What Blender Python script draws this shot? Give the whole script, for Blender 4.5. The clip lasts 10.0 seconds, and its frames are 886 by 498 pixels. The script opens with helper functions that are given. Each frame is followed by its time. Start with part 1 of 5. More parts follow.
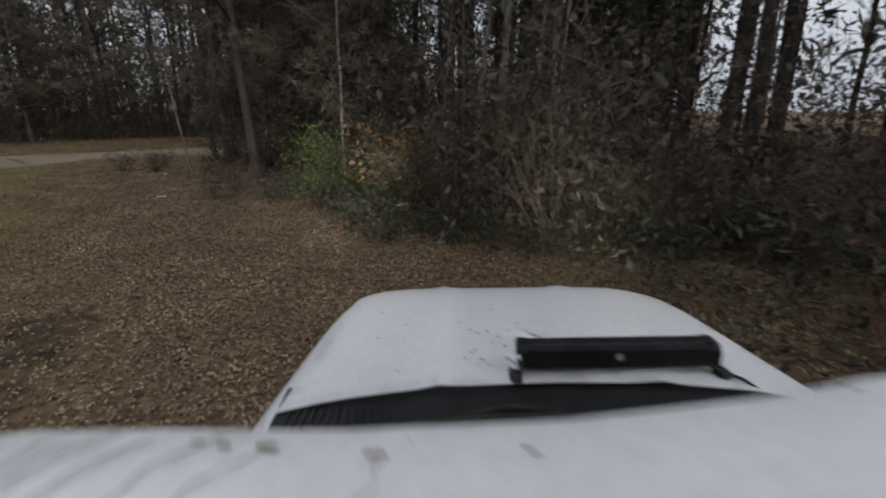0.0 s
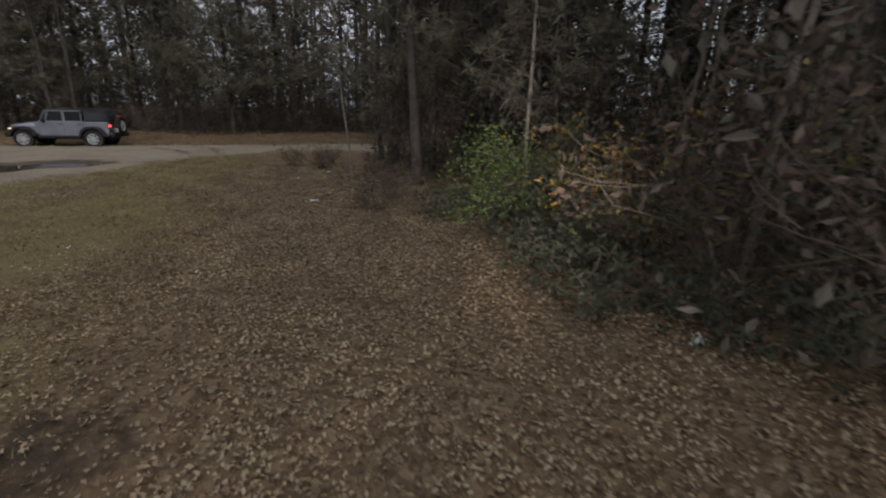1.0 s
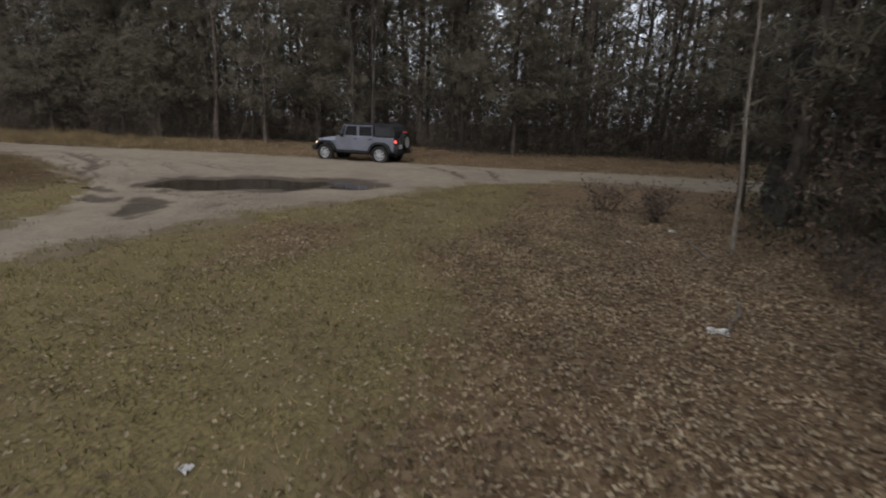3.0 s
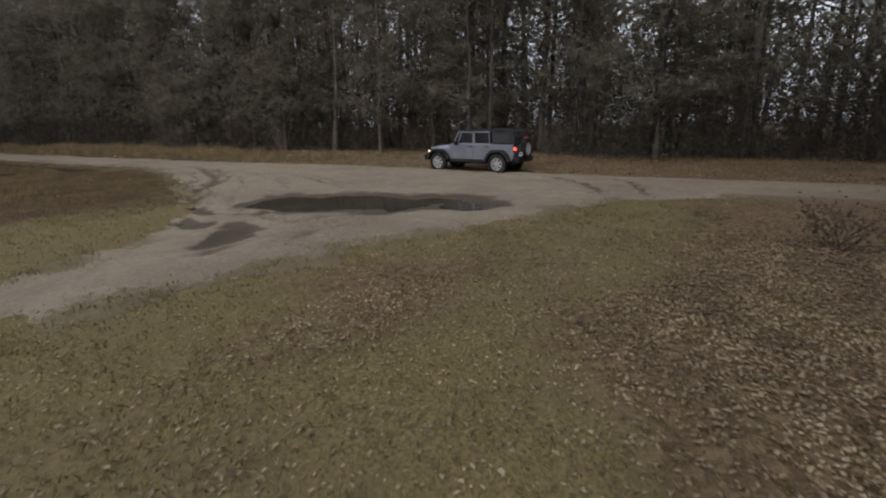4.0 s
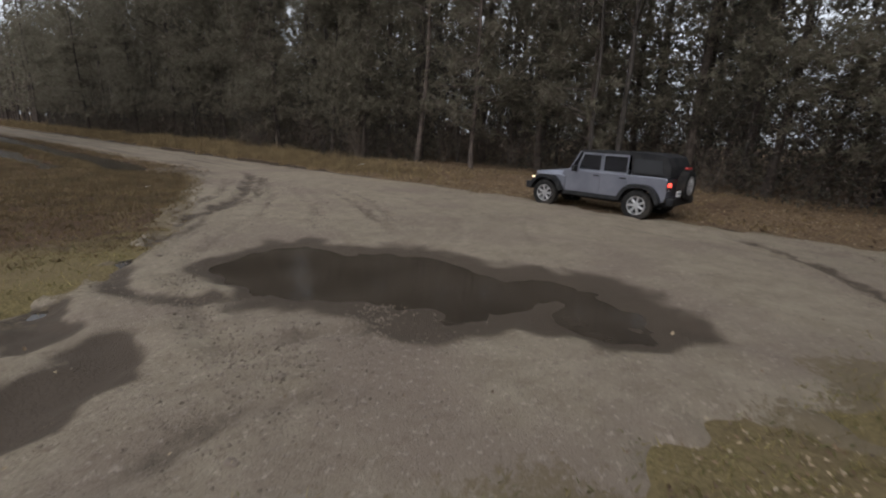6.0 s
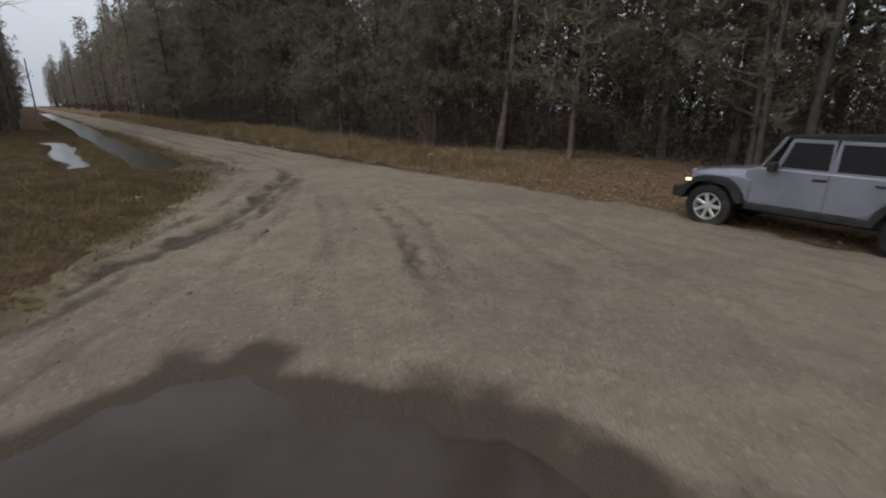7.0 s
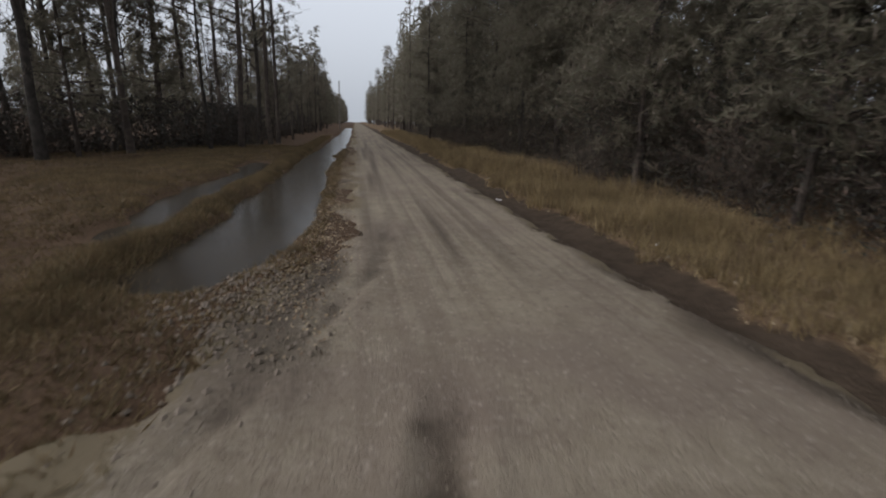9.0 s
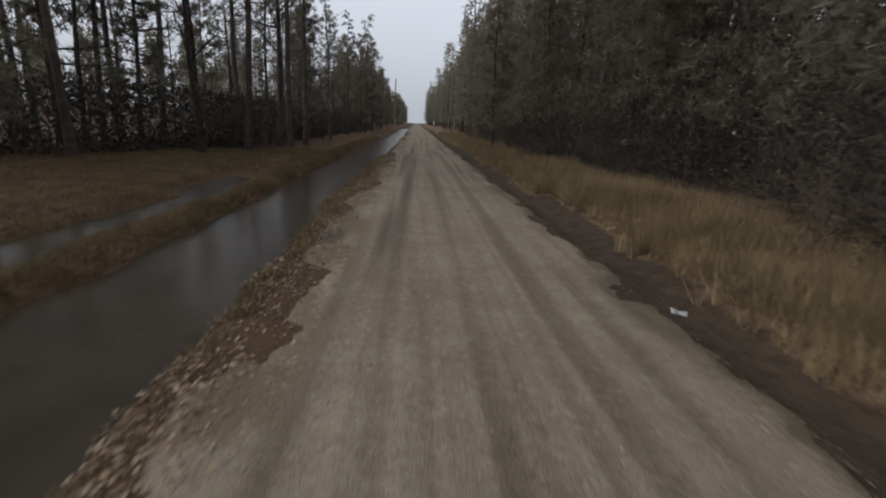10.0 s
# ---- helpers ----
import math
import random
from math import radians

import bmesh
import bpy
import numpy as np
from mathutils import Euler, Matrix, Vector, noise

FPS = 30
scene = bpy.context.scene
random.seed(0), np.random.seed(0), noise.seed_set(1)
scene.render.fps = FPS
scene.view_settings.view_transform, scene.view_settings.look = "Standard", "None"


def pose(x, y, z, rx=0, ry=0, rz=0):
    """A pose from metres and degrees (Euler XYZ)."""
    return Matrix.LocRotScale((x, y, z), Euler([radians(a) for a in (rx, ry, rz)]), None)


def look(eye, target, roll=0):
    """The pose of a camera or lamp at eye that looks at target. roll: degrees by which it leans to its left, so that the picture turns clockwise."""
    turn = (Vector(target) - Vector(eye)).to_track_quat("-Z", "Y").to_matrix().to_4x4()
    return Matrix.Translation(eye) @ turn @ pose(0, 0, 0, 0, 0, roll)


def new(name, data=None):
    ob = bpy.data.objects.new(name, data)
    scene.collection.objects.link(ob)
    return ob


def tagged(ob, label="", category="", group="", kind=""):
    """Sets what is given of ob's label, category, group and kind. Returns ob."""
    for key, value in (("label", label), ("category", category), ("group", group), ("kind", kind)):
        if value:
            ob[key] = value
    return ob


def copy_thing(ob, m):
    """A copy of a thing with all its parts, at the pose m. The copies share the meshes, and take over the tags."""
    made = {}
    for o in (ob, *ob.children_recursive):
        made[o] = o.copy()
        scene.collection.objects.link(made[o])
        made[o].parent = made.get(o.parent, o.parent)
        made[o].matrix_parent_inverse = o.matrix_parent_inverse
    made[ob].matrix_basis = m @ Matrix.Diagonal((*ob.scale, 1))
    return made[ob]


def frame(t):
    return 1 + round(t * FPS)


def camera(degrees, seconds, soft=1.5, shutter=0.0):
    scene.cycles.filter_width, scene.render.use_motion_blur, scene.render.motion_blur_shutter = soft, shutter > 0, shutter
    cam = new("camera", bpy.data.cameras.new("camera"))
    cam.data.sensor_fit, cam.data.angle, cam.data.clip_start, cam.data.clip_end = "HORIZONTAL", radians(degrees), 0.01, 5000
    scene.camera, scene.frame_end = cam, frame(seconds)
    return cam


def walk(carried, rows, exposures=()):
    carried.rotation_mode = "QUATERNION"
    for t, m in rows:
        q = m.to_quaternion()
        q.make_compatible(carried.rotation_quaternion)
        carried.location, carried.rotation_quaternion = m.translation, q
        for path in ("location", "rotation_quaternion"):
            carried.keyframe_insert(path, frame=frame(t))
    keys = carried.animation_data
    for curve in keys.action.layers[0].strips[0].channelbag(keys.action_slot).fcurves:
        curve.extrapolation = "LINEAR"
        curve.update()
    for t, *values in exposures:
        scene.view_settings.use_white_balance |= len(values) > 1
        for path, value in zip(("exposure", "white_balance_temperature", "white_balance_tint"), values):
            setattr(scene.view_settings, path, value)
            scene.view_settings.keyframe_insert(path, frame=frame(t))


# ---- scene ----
cam = camera(87.4, 10.0, soft=2.0, shutter=0.2)
PATH = [
    (0, (-15.097, -8.208, 2.167), (-13.553, -9.340, 1.589), -0.0),
    (0.5, (-13.551, -8.568, 2.100), (-11.867, -9.481, 1.526), 1.5),
    (1, (-12.206, -9.076, 2.090), (-10.378, -9.643, 1.508), 1.0),
    (1.5, (-10.632, -9.022, 2.130), (-8.736, -9.326, 1.572), 2.6),
    (2, (-8.946, -8.756, 2.020), (-7.025, -8.797, 1.465), 2.2),
    (2.5, (-7.315, -8.301, 1.919), (-5.402, -8.118, 1.366), 1.8),
    (3, (-6.129, -7.577, 1.964), (-4.249, -7.149, 1.435), 1.8),
    (3.2, (-5.606, -7.334, 1.948), (-3.761, -6.786, 1.402), 0.9),
    (4.3, (-3.096, -6.228, 1.986), (-1.403, -5.282, 1.496), -0.2),
    (4.5, (-2.610, -5.958, 1.990), (-0.929, -4.985, 1.513), 0.3),
    (5, (-1.361, -5.230, 2.034), (0.284, -4.200, 1.551), 1.0),
    (5.5, (0.050, -4.399, 2.068), (1.650, -3.305, 1.575), 0.7),
    (5.7, (0.596, -3.992, 2.098), (2.169, -2.858, 1.607), 1.0),
    (6.8, (4.437, -0.958, 2.125), (5.767, 0.426, 1.564), 3.5),
    (7, (5.335, 0.012, 2.104), (6.599, 1.451, 1.525), 0.7),
    (7.2, (6.083, 0.945, 2.102), (7.305, 2.432, 1.559), 2.8),
    (7.5, (7.237, 2.389, 2.098), (8.320, 4.018, 1.682), 3.1),
    (8, (8.844, 5.418, 2.148), (9.661, 7.166, 1.622), 4.4),
    (8.5, (10.132, 8.690, 2.173), (10.701, 10.537, 1.658), 3.4),
    (9, (11.013, 12.491, 2.149), (11.383, 14.386, 1.629), 2.5),
    (9.5, (11.644, 16.747, 2.086), (11.882, 18.663, 1.562), 4.7),
    (10, (12.044, 21.450, 2.049), (12.188, 23.374, 1.526), 3.7),
]
walk(cam, [(t, look(eye, target, roll)) for t, eye, target, roll in PATH], [(0, 0.0, 6300, 13), (2, 0.05, 6300, 13), (3, 0.18, 6300, 13), (5.5, 0.2, 6300, 13), (7, 0.05, 6300, 13), (10, 0.0, 6300, 13)])

# ---- light: an overcast winter sky and a weak, very wide sun behind the cloud ----
SUN_ELEV, SUN_TURN = radians(30), radians(256)
world = bpy.data.worlds.new("overcast_sky")
scene.world = world
world.use_nodes = True
wn, wl = world.node_tree.nodes, world.node_tree.links
sky = wn.new("ShaderNodeTexSky")
sky.sky_type, sky.sun_disc = "NISHITA", False
sky.sun_elevation, sky.sun_rotation = SUN_ELEV, SUN_TURN
sky.air_density, sky.dust_density, sky.ozone_density = 1.0, 6.0, 1.0
grey = wn.new("ShaderNodeHueSaturation")
grey.inputs["Saturation"].default_value = 0.18
wl.new(sky.outputs[0], grey.inputs["Color"])
# the cloud layer evens the sky out
even = wn.new("ShaderNodeMix")
even.data_type = "RGBA"
even.inputs[0].default_value = 0.6
even.inputs["B"].default_value = (8.6, 9.25, 9.9, 1)
wl.new(grey.outputs[0], even.inputs["A"])
# an overcast sky is darker at the horizon than overhead
where = wn.new("ShaderNodeTexCoord")
split = wn.new("ShaderNodeSeparateXYZ")
wl.new(where.outputs["Generated"], split.inputs[0])
lift = wn.new("ShaderNodeMapRange")
wl.new(split.outputs["Z"], lift.inputs["Value"])
lift.inputs["To Min"].default_value, lift.inputs["To Max"].default_value = 0.6, 1.3
shaded = wn.new("ShaderNodeMix")
shaded.data_type, shaded.blend_type = "RGBA", "MULTIPLY"
shaded.inputs[0].default_value = 1.0
wl.new(even.outputs["Result"], shaded.inputs["A"])
wl.new(lift.outputs[0], shaded.inputs["B"])
wl.new(shaded.outputs["Result"], wn["Background"].inputs["Color"])
wn["Background"].inputs["Strength"].default_value = 0.145

sun_data = bpy.data.lights.new("sun", "SUN")
sun_data.energy, sun_data.angle, sun_data.color = 2.0, radians(80), (0.99, 0.99, 1.0)
sun_lamp = new("sun", sun_data)
sun_lamp.matrix_world = look((0, 0, 60), (60 * math.sin(SUN_TURN) * -1, 60 * math.cos(SUN_TURN) * -1, 60 - 60 * math.tan(SUN_ELEV)))

# ---- materials ----
def nodes_of(name):
    m = bpy.data.materials.new(name)
    m.use_nodes = True
    return m, m.node_tree.nodes, m.node_tree.links, m.node_tree.nodes["Principled BSDF"]


def noise_node(n, l, scale, detail=4.0, rough=0.6, where="world"):
    tex = n.new("ShaderNodeTexNoise")
    tex.inputs["Scale"].default_value = scale
    tex.inputs["Detail"].default_value = detail
    tex.inputs["Roughness"].default_value = rough
    if where == "world":
        l.new(n.new("ShaderNodeNewGeometry").outputs["Position"], tex.inputs["Vector"])
    else:
        l.new(n.new("ShaderNodeTexCoord").outputs["Object"], tex.inputs["Vector"])
    return tex


def blend(n, l, factor, a, b, mode="MIX"):
    mix = n.new("ShaderNodeMix")
    mix.data_type, mix.blend_type = "RGBA", mode
    for socket, v in ((mix.inputs[0], factor), (mix.inputs["A"], a), (mix.inputs["B"], b)):
        if isinstance(v, (int, float)):
            socket.default_value = v
        elif isinstance(v, tuple):
            socket.default_value = (*v, 1)
        else:
            l.new(v, socket)
    return mix.outputs["Result"]


def ramp(n, l, value, lo, hi):
    r = n.new("ShaderNodeMapRange")
    r.interpolation_type = "SMOOTHSTEP"
    l.new(value, r.inputs["Value"])
    r.inputs["From Min"].default_value, r.inputs["From Max"].default_value = lo, hi
    return r.outputs["Result"]


def times(n, l, a, b, what="MULTIPLY"):
    m = n.new("ShaderNodeMath")
    m.operation = what
    for socket, v in zip(m.inputs, (a, b)):
        if isinstance(v, (int, float)):
            socket.default_value = v
        else:
            l.new(v, socket)
    return m.outputs[0]


def bump(n, l, bsdf, height, strength, distance):
    b = n.new("ShaderNodeBump")
    b.inputs["Strength"].default_value, b.inputs["Distance"].default_value = strength, distance
    l.new(height, b.inputs["Height"])
    l.new(b.outputs["Normal"], bsdf.inputs["Normal"])


def surface(name, a, b, dirt=None, scale=3.0, fine=40.0, rough=0.8, metal=0.0, rise=0.01, strength=0.5, where="world", spread=0.0, coat=0.0, dirt_at=(0.55, 0.75)):
    """Two colours mixed by coarse and fine grain, an optional third as stains, fine relief, and a random shade for each piece."""
    m, n, l, p = nodes_of(name)
    coarse, grain = noise_node(n, l, scale, where=where), noise_node(n, l, fine, 3.0, where=where)
    c = blend(n, l, ramp(n, l, coarse.outputs[0], 0.35, 0.65), a, b)
    c = blend(n, l, times(n, l, grain.outputs[0], 0.5), c, blend(n, l, 1.0, c, (0.55, 0.55, 0.55), "MULTIPLY"))
    if dirt:
        c = blend(n, l, ramp(n, l, noise_node(n, l, scale * 0.6, 6.0, 0.7, where).outputs[0], *dirt_at), c, dirt)
    if spread:
        info = n.new("ShaderNodeObjectInfo")
        shade = n.new("ShaderNodeMapRange")
        l.new(info.outputs["Random"], shade.inputs["Value"])
        shade.inputs["To Min"].default_value, shade.inputs["To Max"].default_value = 1 - spread, 1 + spread
        hsv = n.new("ShaderNodeHueSaturation")
        l.new(shade.outputs[0], hsv.inputs["Value"])
        l.new(c, hsv.inputs["Color"])
        c = hsv.outputs[0]
    l.new(c, p.inputs["Base Color"])
    p.inputs["Roughness"].default_value, p.inputs["Metallic"].default_value = rough, metal
    p.inputs["Coat Weight"].default_value, p.inputs["Coat Roughness"].default_value = coat, 0.08
    if rise:
        bump(n, l, p, blend(n, l, 0.5, coarse.outputs[0], grain.outputs[0]), strength, rise)
    return m


def leafy(name, colours, rough=0.6, through_light=0.25):
    """Leaves of several colours, one for each leaf or clump."""
    m, n, l, p = nodes_of(name)
    r = n.new("ShaderNodeValToRGB")
    r.color_ramp.interpolation = "CONSTANT"
    while len(r.color_ramp.elements) < len(colours):
        r.color_ramp.elements.new(1.0)
    for i, c in enumerate(colours):
        r.color_ramp.elements[i].position = i / len(colours)
        r.color_ramp.elements[i].color = (*c, 1)
    l.new(n.new("ShaderNodeNewGeometry").outputs["Random Per Island"], r.inputs[0])
    patchy = noise_node(n, l, 1.1, 2.0)
    c = blend(n, l, ramp(n, l, patchy.outputs[0], 0.35, 0.7), blend(n, l, 1.0, r.outputs[0], (0.62, 0.62, 0.62), "MULTIPLY"), r.outputs[0])
    l.new(c, p.inputs["Base Color"])
    p.inputs["Roughness"].default_value = rough
    p.inputs["Specular IOR Level"].default_value = 0.2
    glow = n.new("ShaderNodeBsdfTranslucent")
    l.new(c, glow.inputs[0])
    both = n.new("ShaderNodeMixShader")
    both.inputs[0].default_value = through_light
    l.new(p.outputs[0], both.inputs[1])
    l.new(glow.outputs[0], both.inputs[2])
    l.new(both.outputs[0], n["Material Output"].inputs["Surface"])
    return m


def plain(name, c, rough=0.5, metal=0.0, coat=0.0, emit=0.0, trans=0.0):
    m, n, l, p = nodes_of(name)
    p.inputs["Base Color"].default_value = (*c, 1)
    p.inputs["Roughness"].default_value, p.inputs["Metallic"].default_value = rough, metal
    p.inputs["Coat Weight"].default_value = coat
    p.inputs["Transmission Weight"].default_value = trans
    if emit:
        p.inputs["Emission Color"].default_value = (*c, 1)
        p.inputs["Emission Strength"].default_value = emit
    return m


def ground_material():
    """Soil with leaf litter, olive grass and straw, spread by the layer 'cover'."""
    m, n, l, p = nodes_of("forest_ground")
    att = n.new("ShaderNodeAttribute")
    att.attribute_name = "cover"
    sep = n.new("ShaderNodeSeparateColor")
    l.new(att.outputs["Color"], sep.inputs[0])
    big, mid, fine = noise_node(n, l, 0.5), noise_node(n, l, 3.5, 5.0), noise_node(n, l, 28.0, 4.0, 0.7)
    flakes = n.new("ShaderNodeTexVoronoi")
    flakes.inputs["Scale"].default_value = 14.0
    l.new(n.new("ShaderNodeNewGeometry").outputs["Position"], flakes.inputs["Vector"])
    tone = n.new("ShaderNodeSeparateColor")
    l.new(flakes.outputs["Color"], tone.inputs[0])
    soil = blend(n, l, ramp(n, l, mid.outputs[0], 0.3, 0.7), (0.033, 0.0235, 0.016), (0.056, 0.04, 0.0275))
    leaf = blend(n, l, tone.outputs[0], (0.0679, 0.04134, 0.0237), (0.16, 0.1145, 0.0687))
    leaf = blend(n, l, ramp(n, l, mid.outputs[0], 0.4, 0.75), leaf, (0.1009, 0.06519, 0.0383))
    grass = blend(n, l, ramp(n, l, fine.outputs[0], 0.35, 0.65), (0.075, 0.0585, 0.0262), (0.158, 0.124, 0.0565))
    grass = blend(n, l, ramp(n, l, big.outputs[0], 0.4, 0.7), grass, (0.1158, 0.08637, 0.0476))
    straw = blend(n, l, ramp(n, l, fine.outputs[0], 0.35, 0.65), (0.042, 0.026, 0.0165), (0.084, 0.053, 0.032))
    edge = times(n, l, times(n, l, mid.outputs[0], 0.5, "SUBTRACT"), 0.7)
    c = soil
    for value, colour in ((sep.outputs[2], straw), (sep.outputs[1], grass), (sep.outputs[0], leaf)):
        c = blend(n, l, ramp(n, l, times(n, l, value, edge, "ADD"), 0.3, 0.6), c, colour)
    c = blend(n, l, times(n, l, fine.outputs[0], 0.45), c, blend(n, l, 1.0, c, (0.5, 0.5, 0.5), "MULTIPLY"))
    l.new(c, p.inputs["Base Color"])
    p.inputs["Roughness"].default_value = 0.95
    p.inputs["Specular IOR Level"].default_value = 0.06
    bump(n, l, p, blend(n, l, 0.5, fine.outputs[0], flakes.outputs["Distance"]), 0.8, 0.04)
    return m


def road_material():
    """Packed sandy clay, damp in the ruts."""
    m, n, l, p = nodes_of("sandy_road")
    att = n.new("ShaderNodeAttribute")
    att.attribute_name = "damp"
    sep = n.new("ShaderNodeSeparateColor")
    l.new(att.outputs["Color"], sep.inputs[0])
    big, mid, fine = noise_node(n, l, 0.35, 5.0), noise_node(n, l, 2.2, 6.0, 0.65), noise_node(n, l, 55.0, 3.0)
    grit = noise_node(n, l, 11.0, 5.0, 0.75)
    dry = blend(n, l, ramp(n, l, mid.outputs[0], 0.3, 0.7), (0.16, 0.131, 0.092), (0.205, 0.171, 0.125))
    dry = blend(n, l, ramp(n, l, big.outputs[0], 0.42, 0.68), dry, (0.15, 0.119, 0.09))
    # grooves drawn along the straight by passing wheels
    stretch = n.new("ShaderNodeMapping")
    stretch.inputs["Scale"].default_value = (5.5, 0.09, 1.0)
    l.new(n.new("ShaderNodeNewGeometry").outputs["Position"], stretch.inputs["Vector"])
    groove = n.new("ShaderNodeTexNoise")
    groove.inputs["Scale"].default_value, groove.inputs["Detail"].default_value = 1.0, 4.0
    l.new(stretch.outputs[0], groove.inputs["Vector"])
    drawn = times(n, l, ramp(n, l, groove.outputs[0], 0.42, 0.66), times(n, l, sep.outputs[2], 0.45))
    dry = blend(n, l, drawn, dry, (0.1008, 0.07609, 0.0577))
    specks = noise_node(n, l, 24.0, 4.0, 0.8)
    dry = blend(n, l, times(n, l, ramp(n, l, specks.outputs[0], 0.5, 0.7), 0.4), dry, (0.1184, 0.08929, 0.0673))
    pale = noise_node(n, l, 17.0, 3.0, 0.7)
    dry = blend(n, l, times(n, l, ramp(n, l, pale.outputs[0], 0.56, 0.72), 0.6), dry, (0.3087, 0.2536, 0.209))
    dry = blend(n, l, times(n, l, ramp(n, l, grit.outputs[0], 0.5, 0.72), 0.45), dry, (0.09055, 0.06696, 0.0512))
    wet_edge = times(n, l, sep.outputs[0], times(n, l, times(n, l, grit.outputs[0], 0.5, "SUBTRACT"), 0.5), "ADD")
    wet = ramp(n, l, wet_edge, 0.12, 0.8)
    c = blend(n, l, wet, dry, (0.058, 0.044, 0.031))
    leaf = ramp(n, l, times(n, l, sep.outputs[1], times(n, l, times(n, l, grit.outputs[0], 0.5, "SUBTRACT"), 1.4), "ADD"), 0.4, 0.6)
    c = blend(n, l, leaf, c, (0.115, 0.09, 0.056))
    c = blend(n, l, times(n, l, fine.outputs[0], 0.3), c, blend(n, l, 1.0, c, (0.6, 0.6, 0.6), "MULTIPLY"))
    l.new(c, p.inputs["Base Color"])
    p.inputs["Specular IOR Level"].default_value = 0.12
    rough = n.new("ShaderNodeMapRange")
    l.new(wet, rough.inputs["Value"])
    rough.inputs["To Min"].default_value, rough.inputs["To Max"].default_value = 0.95, 0.75
    l.new(rough.outputs[0], p.inputs["Roughness"])
    bump(n, l, p, blend(n, l, 0.35, blend(n, l, 0.5, grit.outputs[0], specks.outputs[0]), fine.outputs[0]), 1.0, 0.05)
    return m


def water_material(name, a, b, rough, shine=0.5):
    m, n, l, p = nodes_of(name)
    c = blend(n, l, ramp(n, l, noise_node(n, l, 0.8, 3.0).outputs[0], 0.3, 0.7), a, b)
    l.new(c, p.inputs["Base Color"])
    p.inputs["Roughness"].default_value = rough
    p.inputs["IOR"].default_value = 1.33
    p.inputs["Specular IOR Level"].default_value = shine
    bump(n, l, p, noise_node(n, l, 4.0, 2.0).outputs[0], 0.05, 0.006)
    return m


GROUND, ROAD, WATER = ground_material(), road_material(), water_material("muddy_water", (0.026, 0.02, 0.0145), (0.042, 0.033, 0.0245), 0.09, 0.25)
DITCH_WATER = water_material("brown_ditch_water", (0.02, 0.0155, 0.0105), (0.03, 0.0235, 0.016), 0.18, 0.18)
PINE_BARK = surface("pine_bark", (0.045, 0.036, 0.03), (0.08, 0.063, 0.052), (0.032, 0.026, 0.021), 3.0, 22.0, 0.95, rise=0.03, strength=0.9, spread=0.3)
GREY_BARK = surface("hardwood_bark", (0.028, 0.0235, 0.0195), (0.05, 0.042, 0.036), (0.034, 0.032, 0.024), 4.0, 30.0, 0.92, rise=0.015, strength=0.7, spread=0.35)
PALE_BARK = surface("pale_bark", (0.1, 0.084, 0.067), (0.155, 0.132, 0.106), (0.065, 0.053, 0.042), 6.0, 40.0, 0.9, rise=0.008, spread=0.25)
TWIG = surface("brown_twigs", (0.06, 0.047, 0.036), (0.105, 0.083, 0.064), None, 2.0, 20.0, 0.95, rise=0, spread=0.3)
NEEDLES = leafy("pine_needles", [(0.152, 0.142, 0.098), (0.166, 0.15, 0.104), (0.182, 0.157, 0.113), (0.155, 0.14, 0.099), (0.19, 0.155, 0.12)], 0.7, 0.5)
BROWN_LEAVES = leafy("dead_leaves", [(0.115, 0.077, 0.058), (0.085, 0.06, 0.047), (0.14, 0.1, 0.075), (0.07, 0.052, 0.043)], 0.8)
OLIVE_LEAVES = leafy("olive_leaves", [(0.068, 0.066, 0.045), (0.088, 0.079, 0.056), (0.1, 0.084, 0.063), (0.06, 0.059, 0.041), (0.105, 0.082, 0.066)], 0.7, 0.3)
# green leaves, their colour raised to carry some of the headlights' glow
GREEN_LEAVES = leafy("fresh_green_leaves", [(0.1, 0.15, 0.036), (0.13, 0.18, 0.045), (0.07, 0.11, 0.03), (0.16, 0.18, 0.05)], 0.5)
DULL_GREEN = leafy("dull_green_leaves", [(0.04, 0.05, 0.028), (0.048, 0.058, 0.032), (0.06, 0.06, 0.036), (0.034, 0.038, 0.025)], 0.6)
# brush leaves with the wood's shade put into their colour
SHADED_BRUSH = leafy("dark_brush_leaves", [(0.046, 0.038, 0.031), (0.058, 0.045, 0.036), (0.04, 0.036, 0.029), (0.068, 0.05, 0.039), (0.045, 0.043, 0.033)], 0.8, 0.15)
LARGE_LEAVES = leafy("large_yellow_green_leaves", [(0.11, 0.115, 0.0366), (0.16, 0.14, 0.0427), (0.21, 0.16, 0.0488), (0.08, 0.09, 0.0366), (0.065, 0.075, 0.0342), (0.2, 0.13, 0.061)], 0.45)
YELLOW_LEAVES = leafy("yellow_leaves", [(0.377, 0.254, 0.0493), (0.283, 0.171, 0.0444), (0.207, 0.162, 0.0483), (0.144, 0.133, 0.0461), (0.316, 0.159, 0.0566)], 0.5)
LITTER_LEAVES = leafy("fallen_leaves", [(0.26, 0.2, 0.128), (0.205, 0.153, 0.094), (0.16, 0.108, 0.063), (0.245, 0.182, 0.112), (0.115, 0.074, 0.043), (0.245, 0.195, 0.13), (0.14, 0.088, 0.052), (0.08, 0.055, 0.036)], 0.75, 0.1)
GRASS_BLADES = leafy("winter_grass", [(0.165, 0.138, 0.055), (0.2, 0.16, 0.066), (0.235, 0.182, 0.08), (0.115, 0.11, 0.043)], 0.7)
STRAW_BLADES = leafy("dry_grass", [(0.235, 0.172, 0.088), (0.19, 0.133, 0.066), (0.285, 0.215, 0.115), (0.13, 0.09, 0.047)], 0.8)
